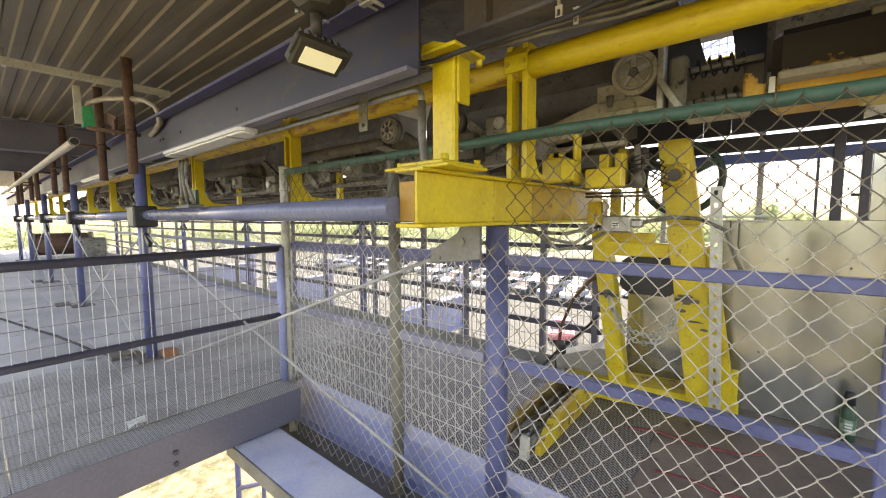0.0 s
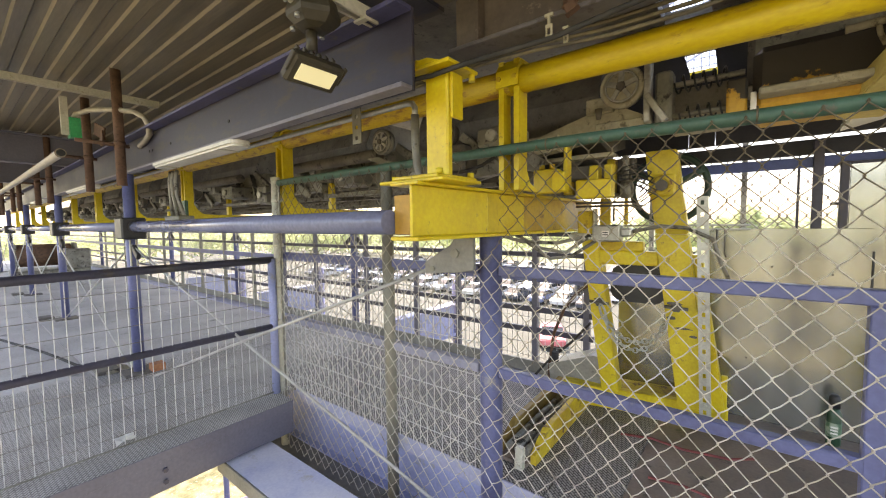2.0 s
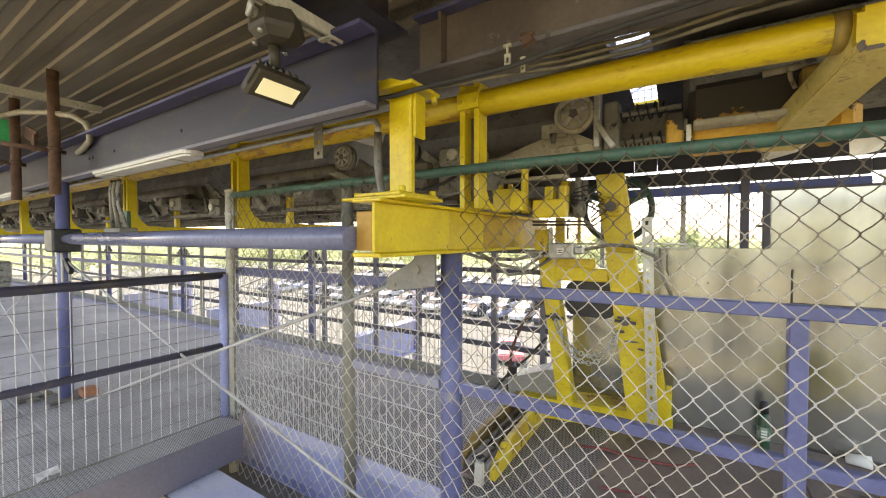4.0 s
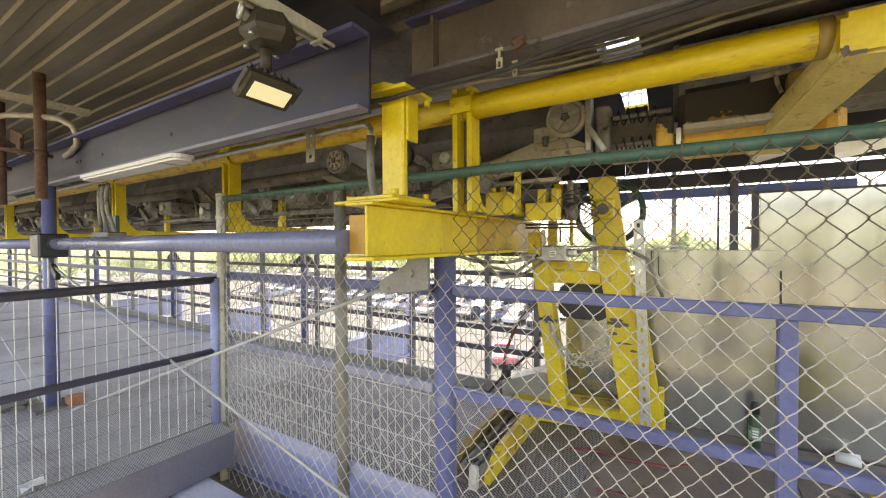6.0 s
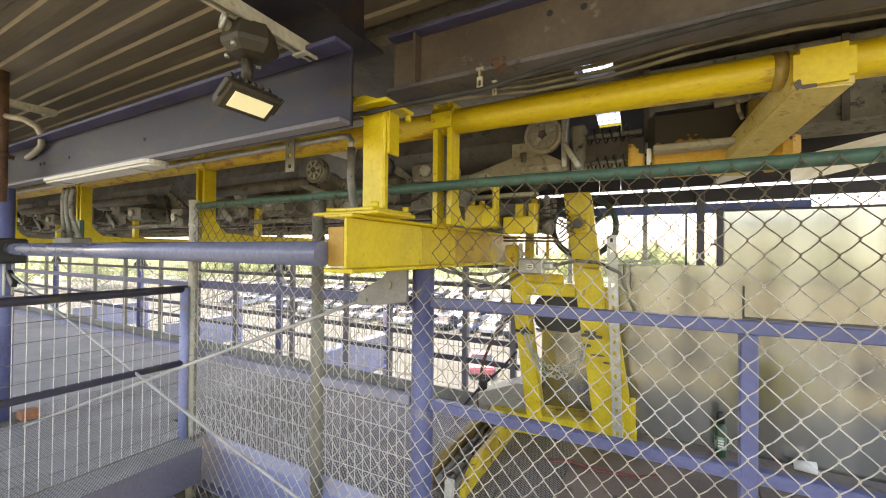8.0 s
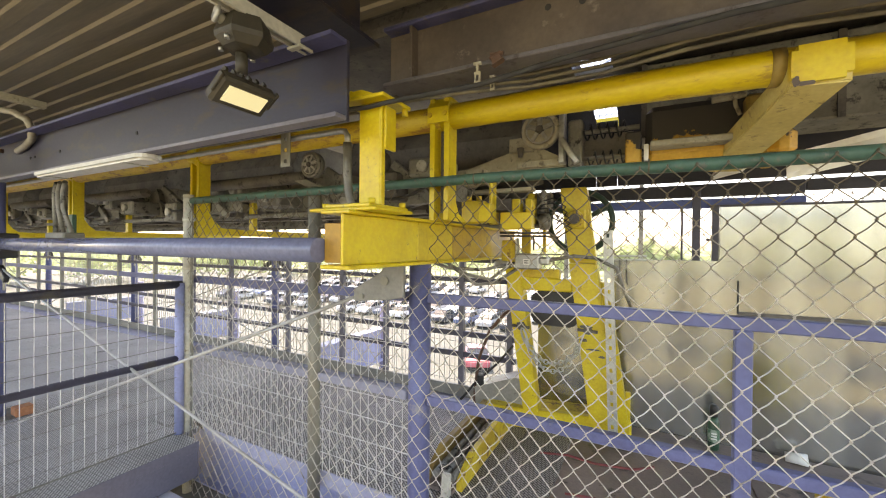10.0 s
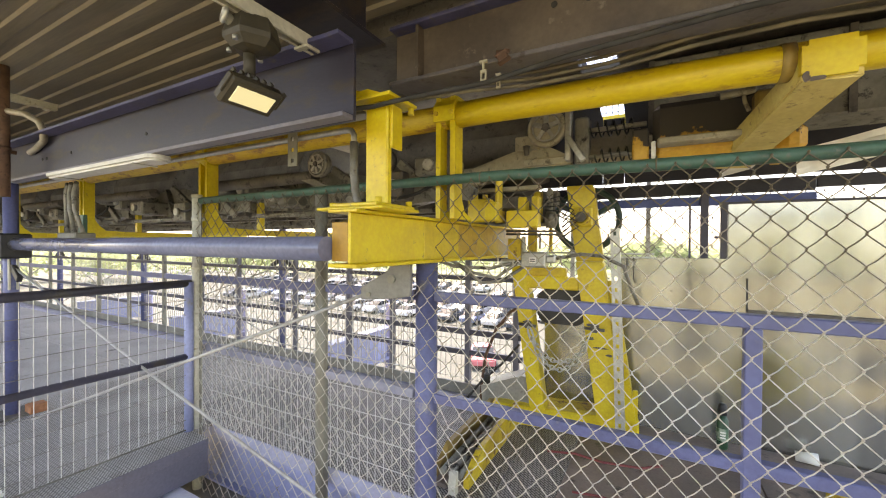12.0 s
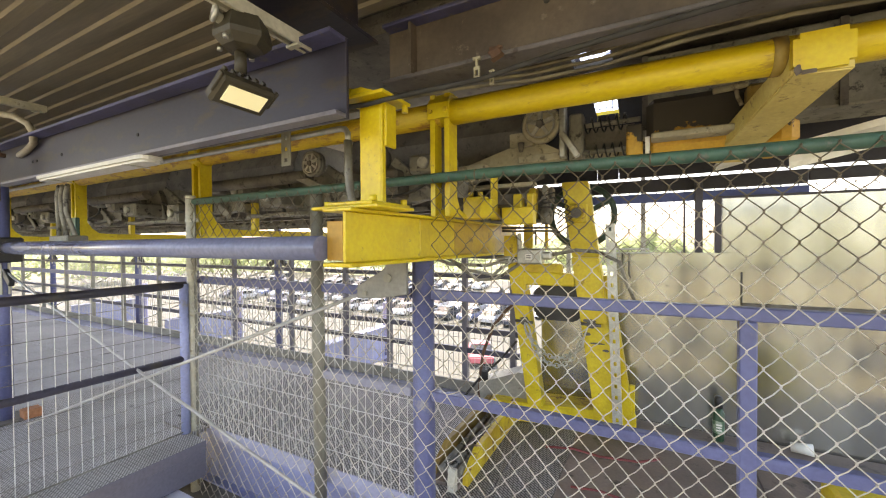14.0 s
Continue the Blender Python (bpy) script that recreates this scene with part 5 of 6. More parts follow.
bar(bm, (-4.35, 0.80, 1.99), (-4.35, 0.80, 2.29), 0.035, 0.04, (0, 1, 0), 0.003)
part("bracket", bm, WHITE_POST, sensor)
bm = B()
bar(bm, (-4.30, 0.98, 2.06), (-4.05, 0.99, 1.98), 0.012, 0.10, (0, 0, 1), 0.003)
bar(bm, (-4.05, 0.97, 2.00), (-4.05, 0.97, 1.88), 0.07, 0.012, (0, 1, 0), 0.003)
part("rusty_bracket", bm, RUST, sensor, "rust-brown bent bracket")
bm = B()
path_tube(bm, [(-4.36, 0.86, 2.13), (-4.33, 0.87, 2.165), (-4.1, 0.92, 2.165), (-3.75, 1.0, 2.12), (-3.48, 1.05, 2.065), (-3.37, 1.08, 2.01), (-3.36, 1.10, 1.955), (-3.43, 1.12, 1.905), (-3.58, 1.13, 1.875), (-3.72, 1.135, 1.86)], 0.02, 10)
part("flexible_conduit", bm, CONDUIT, sensor, "cream flexible conduit")
bm = B()
path_tube(bm, [(-4.1, 0.73, 1.80), (-4.14, 0.73, 1.80), (-7.4, 0.73, 1.80), (-14, 0.73, 1.80)], [0.034, 0.031, 0.031, 0.031], 14)
cp = solid("conduit_pipe", bm, CONDUIT, "weathered cream conduit pipe with an open end", "pipe")
# Shade inside the pipe end painted as a dark disc.
bm = B()
disc(bm, (-4.096, 0.73, 1.80), (1, 0, 0), 0.026, 0.008, 18)
part("bore", bm, RUBBER, cp, "dark disc for the shade inside the open end")
bm = B()
torus(bm, (-4.11, 0.73, 1.80), (1, 0, 0), 0.031, 0.005, 20, 6)
part("rim", bm, RUST, cp, "rusty rim")
bm = B()
path_tube(bm, [(-22, 1.40, 1.745), (-1.16, 1.40, 1.735), (-1.08, 1.40, 1.735), (-1.055, 1.40, 1.73), (-1.04, 1.40, 1.71), (-1.04, 1.40, 1.66)], 0.013, 12)
cond = solid("steel_conduit", bm, GALV, "shiny steel conduit bending down to the beam", "conduit")
bm = B()
path_tube(bm, [(-1.04, 1.40, 1.68), (-1.04, 1.40, 1.55), (-1.03, 1.40, 1.46), (-0.99, 1.38, 1.38)], 0.018, 12)
part("hose", bm, MACHINE, cond, "grey flexible hose")
bm = slotted_plate(-1.41, 0.06, 1.37, 1.60, 1.80, 4, 0.0)
slot = solid("slotted_bracket", bm, GALV_POST, "slotted galvanised bracket under the roof beam", "bracket")
for x0 in (-3.30, -6.50, -9.70):
    f = thing("strip_light", "unlit white strip light under the roof beam", "strip light", (x0, 1.16, 1.62), "strip lights")
    bm = B()
    plan = []
    for cx, cy, a0 in ((x0 + 1.23, 1.143, 0), (x0 + 0.05, 1.143, 90), (x0 + 0.05, 1.130, 180), (x0 + 1.23, 1.130, 270)):
        plan += [(cx + 0.05 * math.cos(radians(a0 + 22.5 * k)), cy + 0.05 * math.sin(radians(a0 + 22.5 * k))) for k in range(5)]
    prism(bm, plan, "z", 1.640, 1.671)
    bmesh.ops.bevel(bm, geom=[e for e in bm.edges if e.verts[0].co.z < 1.65 and e.verts[1].co.z < 1.65], offset=0.012, segments=2, affect="EDGES")
    part("diffuser", bm, DIFFUSER, f)
    for e in (x0 + 0.18, x0 + 1.10):
        bm = B()
        box(bm, e, e + 0.02, 1.078, 1.195, 1.6345, 1.639, 0.001)
        part("clip", bm, WHITE_POST, f)
for k, x in enumerate((-3.72, -3.66, -3.58)):
    bm = B()
    path_tube(bm, [(x + 0.1, 1.30, 1.66), (x, 1.32, 1.60), (x - 0.02, 1.33, 1.48), (x + 0.06 * k, 1.33, 1.31)], 0.014, 8)
    solid("flexible_conduit", bm, MACHINE, "grey flexible conduit hanging by the pillar", "conduit", "hanging conduits")
bm = B()
box(bm, -3.75, -3.45, 1.28, 1.40, 1.245, 1.31, 0.008)
solid("junction_box", bm, GALV_POST, "grey metal junction box on the tube", "electrical box")
clips = thing("cable_clips", "two pale cable clips on the brown beam", "cable clip", (-0.46, 1.44, 1.80))
for x, z, s in ((-0.443, 1.856, 0.70), (-0.387, 1.812, 0.46)):
    bm = B()
    box(bm, x - 0.016 * s, x - 0.008 * s, 1.393, 1.400, z - 0.05 * s, z + 0.01 * s)
    box(bm, x + 0.008 * s, x + 0.016 * s, 1.393, 1.400, z - 0.05 * s, z + 0.01 * s)
    box(bm, x - 0.008 * s, x + 0.008 * s, 1.393, 1.400, z - 0.05 * s, z - 0.036 * s)
    box(bm, x - 0.008 * s, x + 0.008 * s, 1.393, 1.400, z - 0.006 * s, z + 0.01 * s)
    box(bm, x - 0.005 * s, x + 0.005 * s, 1.391, 1.401, z + 0.01 * s, z + 0.045 * s)
    box(bm, x - 0.020 * s, x + 0.020 * s, 1.391, 1.401, z + 0.045 * s, z + 0.058 * s)
    part("clip", bm, CREAM, clips)
GRIMY = surface("grimy_cable_sheath", (0.17, 0.14, 0.085), (0.09, 0.075, 0.05), 0.7, scale=9)
for z, sag in ((1.765, 0.0), (1.74, 0.03), (1.752, 0.015)):
    bm = B()
    path_tube(bm, [(-1.3 + 0.25 * i, 1.545 + 0.02 * math.sin(i * 1.7), z + 0.12 + 0.012 * math.sin(i * 1.1) - sag * math.sin(i / 16 * math.pi) + 0.004 * i) for i in range(16)], 0.007, 8)
    solid("slung_cable", bm, GRIMY, "grimy tan cable slung along the brown beam", "cable", "slung cables")
bm = B()
path_tube(bm, [(-0.99, 1.27, 1.772), (-0.927, 1.252, 1.757), (-0.82, 1.25, 1.748), (-0.731, 1.25, 1.752), (-0.60, 1.28, 1.766), (-0.42, 1.36, 1.80), (-0.15, 1.39, 1.845), (0.3, 1.388, 1.872), (1.2, 1.388, 1.874)], 0.009, 8)
solid("black_cable", bm, RUBBER, "black cable slung round the yellow hanger column", "cable")
for dy, dz in ((0.0, 0.0), (0.03, 0.012)):
    bm = B()
    path_tube(bm, [(-14 + 0.5 * i, 2.96 + dy, 1.160 + dz + 0.010 * noise.noise(Vector((i * 0.7, 3 + dy * 50, 0)))) for i in range(27)], 0.011, 7)
    solid("cable_run", bm, RUBBER, "black cable running along the outer fence top", "cable", "outer cables")
# ---------------------------------------------------------------- machine bay behind the fence
wall = thing("sheet_wall", "dented galvanised sheet wall behind the machine", "wall panel", (0.3, OUT_Y, 0))
bm = B()
box(bm, -0.10, 0.592, OUT_Y, OUT_Y + 0.012, 0.0, 1.168, 0.002)
part("sheet", bm, SHEET, wall)
bm = B()
box(bm, 0.592, 0.60, OUT_Y - 0.004, OUT_Y + 0.014, 0.85, 1.05)
part("edge_strip", bm, BLACK, wall)
for x, z in ((0.20, 0.95), (0.45, 0.92), (0.1, 0.4), (0.5, 0.35)):
    bm = B()
    disc(bm, (x, OUT_Y - 0.002, z), (0, 1, 0), 0.006, 0.006, 8)
    part("rivet", bm, MACHINE_DARK, wall)
low = thing("low_sheet", "small galvanised sheet between the frame legs", "wall panel", (-0.4, OUT_Y, 0))
bm = B()
box(bm, -0.62, -0.115, OUT_Y + 0.002, OUT_Y + 0.012, 0.05, 0.92, 0.002)
part("sheet", bm, SHEET, low)
door = thing("sheet_door", "tall galvanised sheet door in a dark frame", "door", (1.1, OUT_Y + 0.1, 0))
bm = B()
box(bm, 0.50, 1.9, OUT_Y + 0.018, OUT_Y + 0.032, -0.03, 1.505, 0.002)
part("sheet", bm, SHEET, door)
bm = B()
box(bm, 0.462, 0.498, OUT_Y + 0.014, OUT_Y + 0.054, 0.0, 1.52, 0.004)
box(bm, 0.499, 1.9, OUT_Y + 0.014, OUT_Y + 0.048, 1.506, 1.518, 0.002)
part("door_frame", bm, NAVY, door)
bm = B()
box(bm, 0.60, 1.9, OUT_Y + 0.006, OUT_Y + 0.0175, 0.835, 0.86, 0.002)
part("seam_strip", bm, MACHINE_DARK, door)
bm = B()
path_tube(bm, [(0.43, OUT_Y + 0.03, 1.30), (0.50, OUT_Y + 0.03, 1.30)], 0.008, 8)
part("latch", bm, NAVY, door)
for x, w in ((0.378, 0.022), (0.300, 0.006)):
    bm = B()
    box(bm, x - w, x + w, OUT_Y + 0.018, OUT_Y + 0.045, 0.9, 1.64 if w > 0.01 else 1.50, 0.003)
    solid("wall_post", bm, NAVY, "dark steel post beside the window opening", "post", "wall posts")
bm = B()
for z in (1.19, 1.165):
    path_tube(bm, [(-0.75, 2.98, z), (0.10, 2.98, z)], 0.006, 8)
for k in range(6):
    x = -0.7 + 0.155 * k
    path_tube(bm, [(x, 2.98, 1.165), (x, 2.98, 1.19)], 0.004, 6)
tray = solid("cable_tray", bm, GALV, "thin wire cable tray at the top of the sheet wall", "cable tray")
for x in (-0.06, -0.02):
    bm = B()
    path_tube(bm, [(x, 2.975, 1.165), (x, 2.975, 1.02), (x + 0.012, 2.975, 1.0)], 0.004, 6)
    part("tie", bm, MACHINE_DARK, tray)

# yellow machine frame
mach = thing("machine_frame", "yellow steel frame with leaning legs and a cross bar", "machine frame", (-0.4, 2.8, 0))


def leg(name, low_x, low_z, high_x, high_z, w, y0, y1, material=YELLOW, label=""):
    bm = B()
    prism(bm, [(low_x, low_z), (low_x + w, low_z), (high_x + w, high_z), (high_x, high_z)], "y", y0, y1)
    bmesh.ops.bevel(bm, geom=bm.edges[:], offset=0.006, segments=2, affect="EDGES")
    return part(name, bm, material, mach, label)


main_leg = leg("leg", -0.2075, 0.135, -0.345, 1.14, 0.165, 2.72, 2.84)
upper = leg("upper_arm", -0.345, 1.142, -0.412, 1.63, 0.165, 2.74, 2.83)
leg("leg_brace", -0.058, 0.135, -0.19, 1.02, 0.07, 2.80, 2.90, YELLOW)
leg("leg", -0.637, 0.135, -0.775, 1.10, 0.105, 2.72, 2.82)
bm = B()
box(bm, -0.668, -0.325, 2.73, 2.81, 0.95, 1.035, 0.008)
part("cross_bar", bm, YELLOW, mach)
bm = B()
box(bm, -0.72, -0.41, 2.735, 2.80, 1.035, 1.095, 0.006)
part("upper_bar", bm, YELLOW_OLD, mach)
bm = B()
bar(bm, (-0.90, 2.73, 0.072), (0.02, 2.90, 0.072), 0.10, 0.134, bevel=0.006)
part("base_beam", bm, YELLOW, mach)
bm = B()
bar(bm, (-0.85, 2.83, 0.136), (0.00, 2.97, 0.136), 0.16, 0.010, bevel=0.002)
part("base_tray", bm, YELLOW_OLD, mach, "dirty inner tray of the base")
bm = B()
bar(bm, (0.005, 2.83, 0.165), (0.005, 2.86, 0.165), 0.03, 0.33, bevel=0.004)
part("end_plate", bm, YELLOW, mach)
bm = B()
box(bm, -0.385, -0.245, 2.715, 2.738, 1.36, 1.49, 0.01)
bearing = part("bearing_block", bm, YELLOW, mach)
bm = B()
torus(bm, (-0.315, 2.712, 1.425), (0, 1, 0), 0.045, 0.012, 24, 8)
part("bearing_ring", bm, YELLOW_OLD, bearing)
# Dark disc drawn for the bearing hole, its inner shade as colour.
bm = B()
disc(bm, (-0.315, 2.708, 1.425), (0, 1, 0), 0.032, 0.012, 16)
part("bearing_hole", bm, MACHINE_DARK, bearing)
for x, z in ((-0.652, 0.705), (-0.225, 0.722)):
    bm = B()
    disc(bm, (x, 2.712, z), (0, 1, 0), 0.030, 0.02, 6)
    path_tube(bm, [(x - 0.06, 2.70, z), (x + 0.06, 2.70, z - 0.005)], 0.010, 8)
    part("anchor_bolt", bm, MACHINE_DARK, mach, "greasy dark anchor bolt")
for x, z, w, h in ((-0.25, 0.655, 0.05, 0.022), (-0.19, 0.60, 0.09, 0.012), (-0.14, 0.56, 0.04, 0.016), (-0.235, 0.74, 0.08, 0.02), (-0.66, 0.72, 0.06, 0.018)):
    bm = B()
    disc(bm, (0, 0, 0), (0, 1, 0), 0.5, 0.5, 14)
    for v in bm.verts:
        k = 1 + 0.35 * noise.noise(Vector((v.co.x * 3 + x * 40, 2.0, v.co.z * 3)))
        v.co = Vector((x + v.co.x * w * k, 2.7185 + v.co.y * 0.002, z + v.co.z * h * k))
    part("grease_stain", bm, MACHINE_DARK, mach, "dark grease stain")
bm = B()
prism(bm, [(-0.62, 0.74), (-0.57, 0.70), (-0.34, 0.70), (-0.30, 0.74), (-0.30, 0.90), (-0.36, 0.955), (-0.55, 0.955), (-0.62, 0.90)], "y", 2.83, 3.02)
bmesh.ops.bevel(bm, geom=bm.edges[:], offset=0.012, segments=2, affect="EDGES")
part("motor", bm, BLACK, mach, "black motor housing")

hand = thing("flywheel", "dark green spoked flywheel behind the frame", "flywheel", (-0.31, 2.93, 1.42))
bm = B()
torus(bm, (-0.31, 2.93, 1.42), (0, 1, 0), 0.205, 0.020, 48, 10)
part("rim", bm, GREEN_DARK, hand)
for k in range(3):
    a = 0.5 + k * math.tau / 3
    bm = B()
    bar(bm, (-0.31, 2.93, 1.42), (-0.31 + 0.2 * math.cos(a), 2.93, 1.42 + 0.2 * math.sin(a)), 0.03, 0.05, (0, 1, 0), 0.005)
    part("spoke", bm, GREEN_DARK, hand)
bm = B()
path_tube(bm, [(-0.31, 2.84, 1.42), (-0.31, 3.0, 1.42)], 0.035, 16)
part("axle", bm, MACHINE_DARK, hand)

strip = thing("slotted_strip", "perforated galvanised strip standing against the frame", "metal strip", (-0.12, 2.68, 0.05))
sx0, sx1, sw = -0.095, -0.140, 0.052


def strip_x(z):
    return sx0 + (sx1 - sx0) * (z - 0.05) / 1.3


bm = slotted_plate(sx0, sw, 2.687, 0.05, 1.35, 19, sx1 - sx0)
part("face", bm, GALV, strip)
bm = B()
bar(bm, (strip_x(0.05) + sw, 2.70, 0.05), (strip_x(1.35) + sw, 2.70, 1.35), 0.004, 0.03, (0, 1, 0))
part("side", bm, GALV, strip)
paint_bolts(strip, [(strip_x(0.13) + 0.026, 2.68, 0.13), (strip_x(0.2) + 0.026, 2.68, 0.19)], (0, 1, 0), GALV, 0.012, 0.012)


def chain_links(bm, pts, size, wire):
    for i in range(len(pts) - 1):
        p, q = Vector(pts[i]), Vector(pts[i + 1])
        way = (q - p).normalized()
        a, b = frame_of(way)
        s = a if i % 2 else b
        mid = (p + q) / 2
        L = (q - p).length * 0.68
        path_tube(bm, [mid + way * (L * math.cos(k * math.tau / 10)) + s * (size * math.sin(k * math.tau / 10)) for k in range(10)], wire, 5, closed=True)


for sag, y in ((0.20, 2.67), (0.245, 2.655)):
    bm = B()
    n = 16
    chain_links(bm, [(-0.63 + 0.385 * i / n, y, 0.69 - sag * (1 - (2 * i / n - 1) ** 2) ** 0.8) for i in range(n + 1)], 0.014, 0.0042)
    solid("hanging_chain", bm, GALV, "slack galvanised chain hung between two anchor bolts", "chain", "hanging chains")

ctrl = thing("control_box", "grey control boxes on the cable tray", "electrical box", (-0.55, 2.55, 1.1))
for x0, x1, z0, z1, m in ((-0.66, -0.50, 1.10, 1.20, GALV), (-0.80, -0.70, 1.10, 1.15, ALU), (-0.50, -0.44, 1.13, 1.18, GALV)):
    bm = B()
    box(bm, x0, x1, 2.56, 2.66, z0, z1, 0.01)
    part("case", bm, m, ctrl)
bm = B()
box(bm, -0.60, -0.56, 2.556, 2.560, 1.13, 1.165)
lab = part("label_plate", bm, WHITE, ctrl)
for k in range(2):
    bm = B()
    box(bm, -0.595, -0.565, 2.553, 2.5555, 1.138 + 0.013 * k, 1.144 + 0.013 * k)
    part("label_bar", bm, BLACK, lab)
cables = (
    [(-0.44, 2.6, 1.16), (-0.30, 2.62, 1.19), (-0.18, 2.64, 1.18), (-0.06, 2.66, 1.12), (-0.02, 2.72, 0.98), (0.02, 2.85, 0.86)],
    [(-0.66, 2.6, 1.14), (-0.85, 2.5, 1.09), (-1.05, 2.4, 1.10), (-1.2, 2.3, 1.16)],
    [(-0.70, 2.6, 1.12), (-0.80, 2.5, 1.03), (-0.95, 2.45, 1.06), (-1.1, 2.4, 1.15)],
    [(-0.66, 2.64, 1.10), (-0.80, 2.6, 1.00), (-0.90, 2.5, 0.99), (-1.0, 2.3, 1.13)])
for c in cables:
    bm = B()
    path_tube(bm, c, 0.011, 8)
    solid("grey_cable", bm, MACHINE, "grey cable looping from the control boxes", "cable", "control cables")
bm = B()
path_tube(bm, [(-0.75, 2.9, 0.80), (-0.84, 2.9, 0.74), (-0.95, 2.9, 0.60), (-1.03, 2.9, 0.40), (-1.06, 2.9, 0.20), (-1.07, 2.9, 0.02)], 0.012, 8)
solid("brown_hose", bm, RUST, "curved brown hose beside the frame", "hose")
bm = B()
path_tube(bm, [(-0.78, 2.95, 0.50), (-0.90, 2.9, 0.35), (-1.05, 2.85, 0.20), (-1.15, 2.7, 0.05)], 0.009, 8)
solid("black_hose", bm, RUBBER, "black hose beside the frame", "hose")

cover = thing("cover_plate", "grey sheet cover beside the machine base", "cover plate", (-0.85, 2.9, 0))
bm = B()
prism(bm, [(-1.02, 0.20), (-0.72, 0.32), (-0.66, 0.32), (-0.66, 0.0), (-1.0, 0.0)], "y", 2.78, 3.0)
part("sheet", bm, PLATE, cover)
bm = B()
path_tube(bm, [(-0.98, 2.80, 0.22), (-0.98, 2.80, 0.29)], 0.025, 12)
part("stub", bm, RUBBER, cover)

trough = thing("cable_trough", "yellow steel trough with dark cables on the floor", "cable trough", (-0.86, 2.3, 0))
for x0, m in ((-0.925, DULL_BROWN), (-0.745, YELLOW_OLD)):
    bm = B()
    prism(bm, [(1.90, 0.0), (1.90, 0.05), (2.05, 0.13), (2.72, 0.15), (2.72, 0.0)], "x", x0, x0 + 0.03)
    part("side", bm, m, trough)
bm = B()
box(bm, -0.895, -0.745, 1.85, 2.72, 0.002, 0.02)
part("bottom", bm, BAY_FLOOR, trough)
for k in range(3):
    bm = B()
    path_tube(bm, [(-0.87 + 0.05 * k, 1.90, 0.05), (-0.86 + 0.05 * k, 2.3, 0.07), (-0.88 + 0.05 * k, 2.72, 0.05)], 0.018, 8)
    part("cable", bm, MACHINE, trough)
bm = B()
prism(bm, [(1.815, 0.003), (1.815, 0.05), (1.83, 0.11), (1.85, 0.11), (1.85, 0.003)], "x", -0.79, -0.75)
part("end_bracket", bm, WHITE_POST, trough, "pale end bracket")

bottle = thing("spray_bottle", "green and white bottle with a black cap on the floor", "bottle", (0.47, 2.95, 0))
bm = B()
path_tube(bm, [(0.47, 2.95, 0.0), (0.47, 2.95, 0.01), (0.47, 2.95, 0.17), (0.47, 2.95, 0.20)], [0.027, 0.030, 0.030, 0.016], 20)
part("body", bm, surface("green_bottle", (0.03, 0.09, 0.05), rough=0.3, scale=10, bump=0), bottle)
bm = B()
path_tube(bm, [(0.47, 2.95, 0.05), (0.47, 2.95, 0.125)], 0.031, 20, caps=False)
lab = part("label", bm, surface("green_white_label", (0.30, 0.36, 0.28), (0.08, 0.17, 0.10), 0.4, scale=40, mix=0.2, bump=0), bottle, "pale green label")
for k in range(3):
    bm = B()
    box(bm, 0.455, 0.482, 2.9165, 2.9185, 0.068 + 0.016 * k, 0.076 + 0.016 * k)
    part("label_bar", bm, WHITE, lab)
bm = B()
path_tube(bm, [(0.47, 2.95, 0.20), (0.47, 2.95, 0.255), (0.47, 2.95, 0.27)], [0.023, 0.023, 0.014], 16)
part("cap", bm, BLACK, bottle)
bm = B()
path_tube(bm, [(0.815, 2.99, 0.062), (0.91, 2.975, 0.068)], [0.026, 0.033], 18)
solid("white_cup", bm, WHITE, "white paper cup lying on the floor", "cup")
bm = B()
path_tube(bm, [(-0.45, 2.45, 0.012), (-0.30, 2.50, 0.012), (-0.15, 2.48, 0.012), (0.05, 2.52, 0.012), (0.15, 2.60, 0.012)], 0.007, 8)
solid("red_hose", bm, PINK, "thin faded red hose on the floor", "hose", "red hoses")
bm = B()
path_tube(bm, [(-0.25, 2.12, 0.012), (-0.12, 2.15, 0.012), (0.0, 2.13, 0.012), (0.12, 2.16, 0.012)], 0.006, 8)
solid("red_hose", bm, PINK, "thin faded red hose on the floor", "hose", "red hoses")
bottle.location.z += 0.036
bm = B()
box(bm, -0.10, 1.70, 2.80, OUT_Y - 0.003, 0.001, 0.035, 0.003)
solid("floor_sill", bm, BAY_FLOOR, "low brown stained sill along the sheet wall", "sill", kind="structure")
rail_y = thing("yellow_housing", "yellow machine housing low behind the fence", "machine housing", (0.75, 1.9, 0))
bm = B()
box(bm, 0.665, 1.15, 1.80, 2.05, 0.0, 0.372, 0.012)
part("shell", bm, YELLOW, rail_y)
bm = B()
disc(bm, (0.74, 1.798, 0.335), (0, 1, 0), 0.012, 0.01, 8)
part("bolt", bm, MACHINE_DARK, rail_y)

# white fittings high behind the crossbar
bm = B()
prism(bm, [(0.42, 1.635), (0.56, 1.670), (0.57, 1.70), (0.42, 1.665)], "y", 2.5, 2.8)
solid("light_cover", bm, WHITE, "white strip light cover under the roof", "strip light")
wrap = thing("plastic_wrap", "translucent white plastic sheet hanging under the roof", "plastic sheet", (1.0, 2.6, 1.6))
bm = B()
for i in range(10):
    for j in range(4):
        x, z = 0.68 + 0.05 * i, 1.575 + 0.03 * j + 0.012 * i
        q = [(x, z), (x + 0.05, z + 0.012), (x + 0.05, z + 0.042), (x, z + 0.03)]
        bm.faces.new([bm.verts.new((u, 2.5 + 0.03 * noise.noise(Vector((u * 9, v * 14, 2))), v)) for u, v in q])
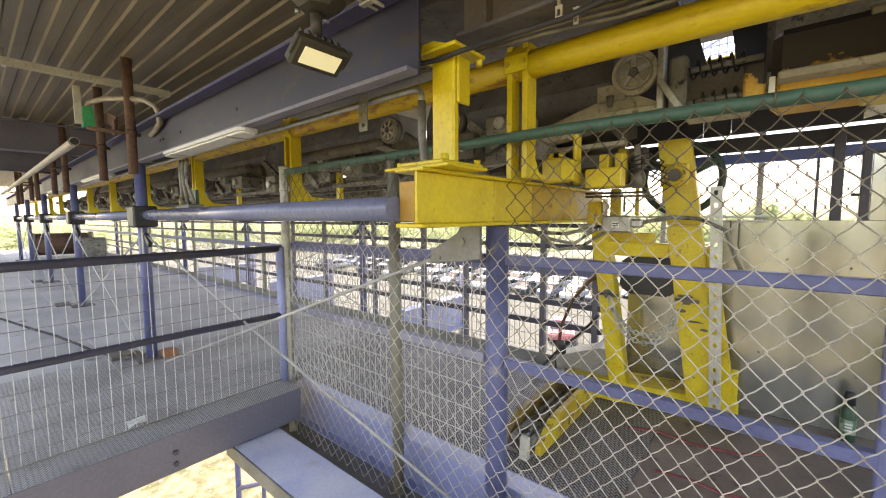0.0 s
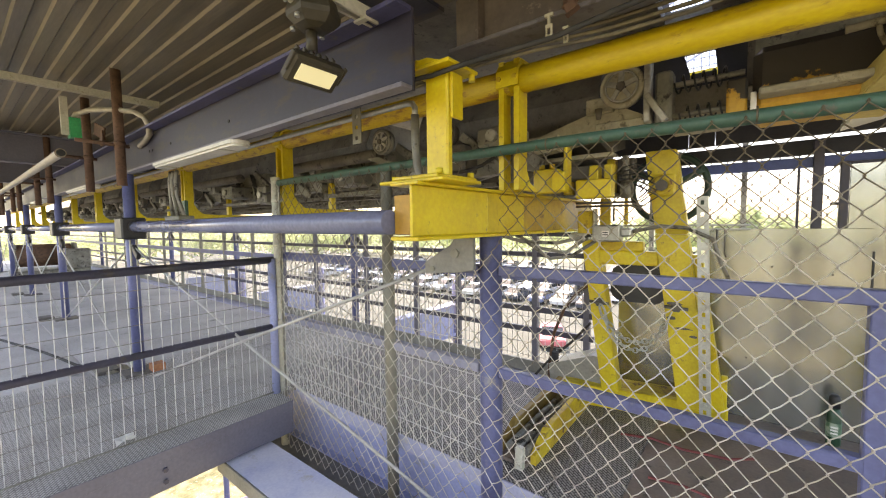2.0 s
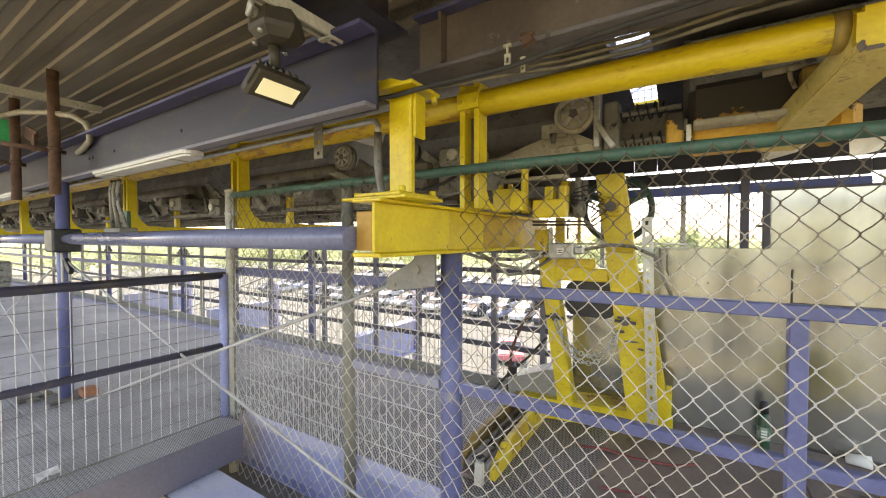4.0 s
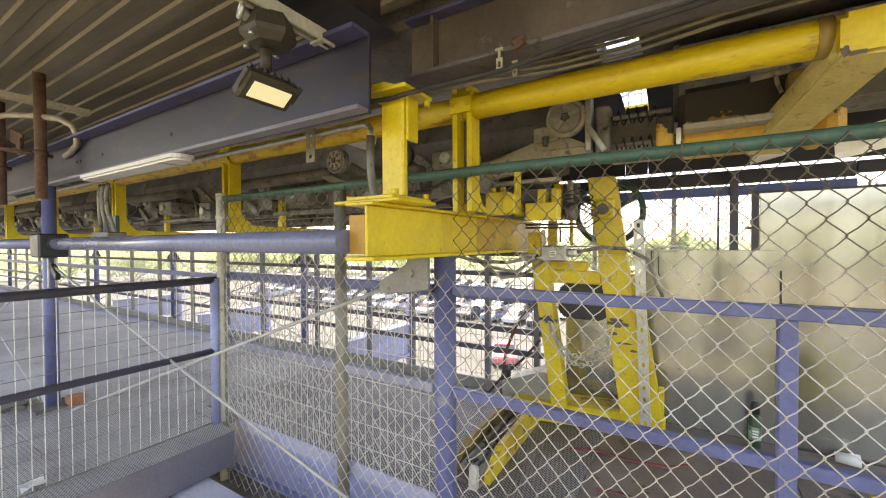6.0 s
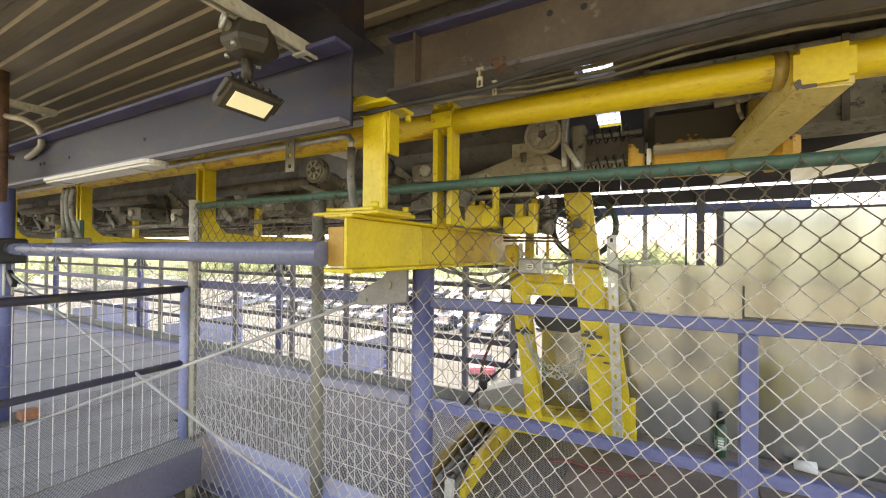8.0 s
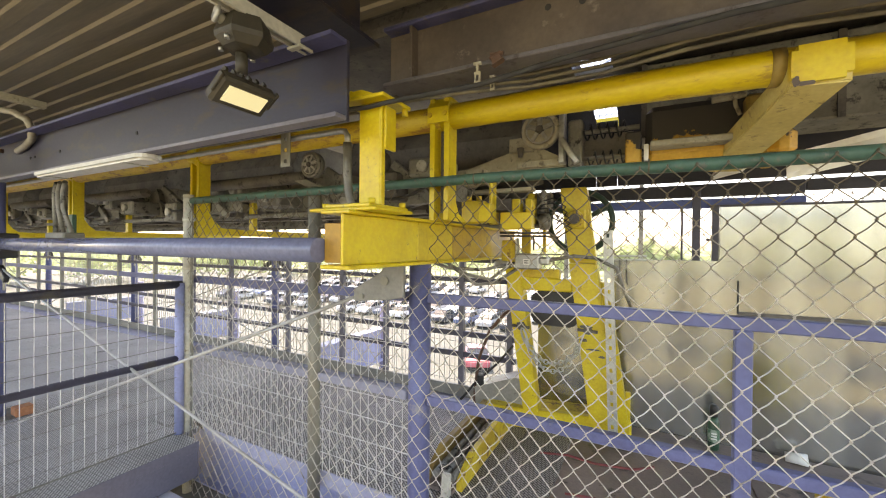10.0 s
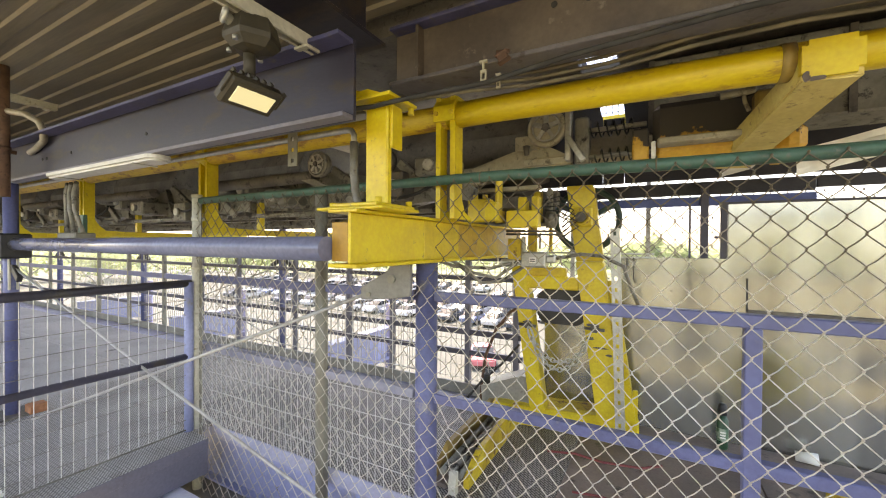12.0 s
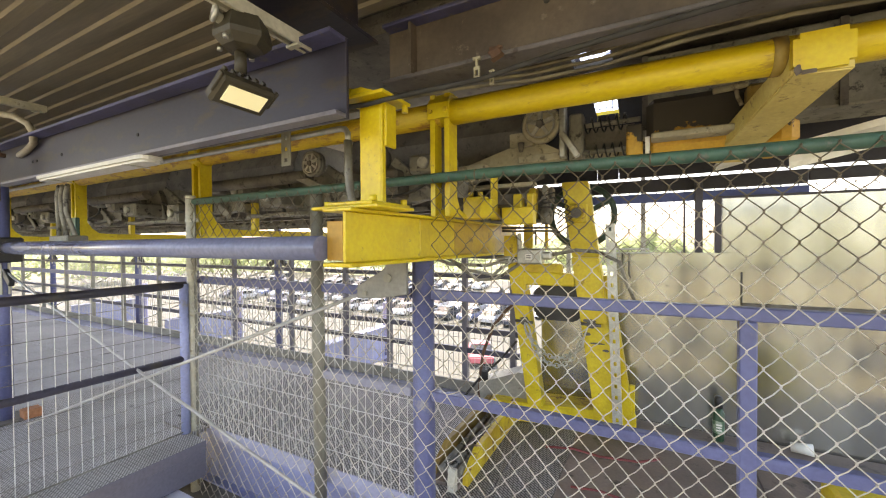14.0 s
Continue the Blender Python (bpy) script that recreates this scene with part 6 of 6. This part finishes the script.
bmesh.ops.remove_doubles(bm, verts=bm.verts[:], dist=0.002)
bmesh.ops.solidify(bm, geom=bm.faces[:], thickness=0.003)
part("sheet", bm, WHITE, wrap)

# ---------------------------------------------------------------- loose things on the platform
bm = B()
r = random.Random(2)
grid = [[bm.verts.new((-2.72 + 0.03 * i, 0.66 + 0.03 * j, 0.008 + 0.05 * max(0, noise.noise(Vector((i * 0.8, j * 0.9, 5))) + 0.25))) for j in range(4)] for i in range(4)]
for i in range(3):
    for j in range(3):
        bm.faces.new((grid[i][j], grid[i + 1][j], grid[i + 1][j + 1], grid[i][j + 1]))
bmesh.ops.solidify(bm, geom=bm.faces[:], thickness=0.002)
solid("crumpled_paper", bm, WHITE, "crumpled scrap of white paper on the deck", "paper")
bm = B()
bar(bm, (-3.86, 1.15, 0.035), (-3.86, 1.25, 0.035), 0.09, 0.065, bevel=0.006)
solid("brick_block", bm, BRICK, "orange-brown brick at the foot of the pillar", "brick")
for k, (x, _) in enumerate(PILLARS[:4]):
    bm = B()
    box(bm, x - 0.35, x - 0.14, 0.85, 1.0, 0.001, 0.03, 0.004)
    solid("anchor_plate", bm, MACHINE_DARK, "dark anchor plate on the deck beside a pillar", "plate", "anchor plates")
cart = thing("winch", "brown winch drum on a low steel frame", "winch", (-14.2, 1.8, 0))
bm = B()
path_tube(bm, [(-14.2, 1.2, 0.55), (-14.2, 2.2, 0.55)], 0.28, 20)
part("drum", bm, RUST, cart)
bm = B()
box(bm, -14.7, -13.6, 1.1, 2.5, 0.05, 0.20, 0.02)
part("bed", bm, MACHINE, cart)
for y in (1.15, 2.25):
    bm = B()
    box(bm, -14.45, -13.95, y, y + 0.06, 0.2, 0.85, 0.02)
    part("cheek", bm, MACHINE, cart)
bm = B()
box(bm, -14.0, -13.5, 2.0, 2.5, 0.2, 0.7, 0.03)
part("motor", bm, MACHINE, cart)
for x in (-14.6, -13.7):
    for y in (1.15, 2.4):
        bm = B()
        box(bm, x - 0.05, x + 0.05, y - 0.05, y + 0.05, 0.0, 0.05)
        part("foot", bm, MACHINE_DARK, cart)

LATTICE = surface("pale_blue_lattice_paint", (0.40, 0.44, 0.56), (0.32, 0.36, 0.48), 0.5, scale=6)
mast = thing("lattice_mast", "pale lattice steel mast outside the roof", "mast", (-0.2, 4.2, GROUND))
for x in (-0.62, 0.05):
    bm = B()
    box(bm, x - 0.02, x + 0.02, 4.18, 4.22, GROUND, 3.6)
    part("leg", bm, GALV, mast)
for k in range(26):
    z = 1.9 + 0.07 * k
    bm = B()
    bar(bm, (-0.62, 4.2, z), (0.05, 4.2, z), 0.010, 0.008)
    part("lattice_bar", bm, LATTICE, mast)
for k in range(12):
    x = -0.60 + 0.055 * k
    bm = B()
    bar(bm, (x, 4.212, 1.9), (x, 4.212, 3.6), 0.010, 0.008, (0, 1, 0))
    part("lattice_bar", bm, LATTICE, mast)
for k in range(8):
    bm = B()
    bar(bm, (-0.6, 4.225, 1.9 + 0.2 * k), (0.05, 4.225, 2.2 + 0.2 * k), 0.016, 0.012, (0, 1, 0))
    part("lattice_brace", bm, LATTICE, mast)
bm = B()
box(bm, -0.65, 0.25, 4.10, 4.14, 2.30, 2.47, 0.004)
part("yellow_panel", bm, YELLOW, mast, "yellow panel across the mast")

bm = B()
path_tube(bm, [(-7.6, 0.16, 0.013), (-6.92, 0.33, 0.013), (-6.1, 0.50, 0.013), (-5.41, 0.655, 0.013), (-4.97, 0.73, 0.013), (-4.57, 0.79, 0.013), (-4.2, 0.89, 0.013)], 0.012, 8)
solid("deck_cable", bm, RUBBER, "black cable lying across the deck", "cable")
# Small crumpled sheet for the pale patch at the pillar foot.
bm = B()
rag = [[bm.verts.new((-4.24 + 0.05 * i, 0.90 + 0.04 * j, 0.006 + 0.04 * max(0, noise.noise(Vector((i * 0.9, j * 0.8, 11))) + 0.2))) for j in range(5)] for i in range(5)]
for i in range(4):
    for j in range(4):
        bm.faces.new((rag[i][j], rag[i + 1][j], rag[i + 1][j + 1], rag[i][j + 1]))
bmesh.ops.solidify(bm, geom=bm.faces[:], thickness=0.003)
solid("rag", bm, CREAM, "pale crumpled sheet beside the pillar foot", "rag")
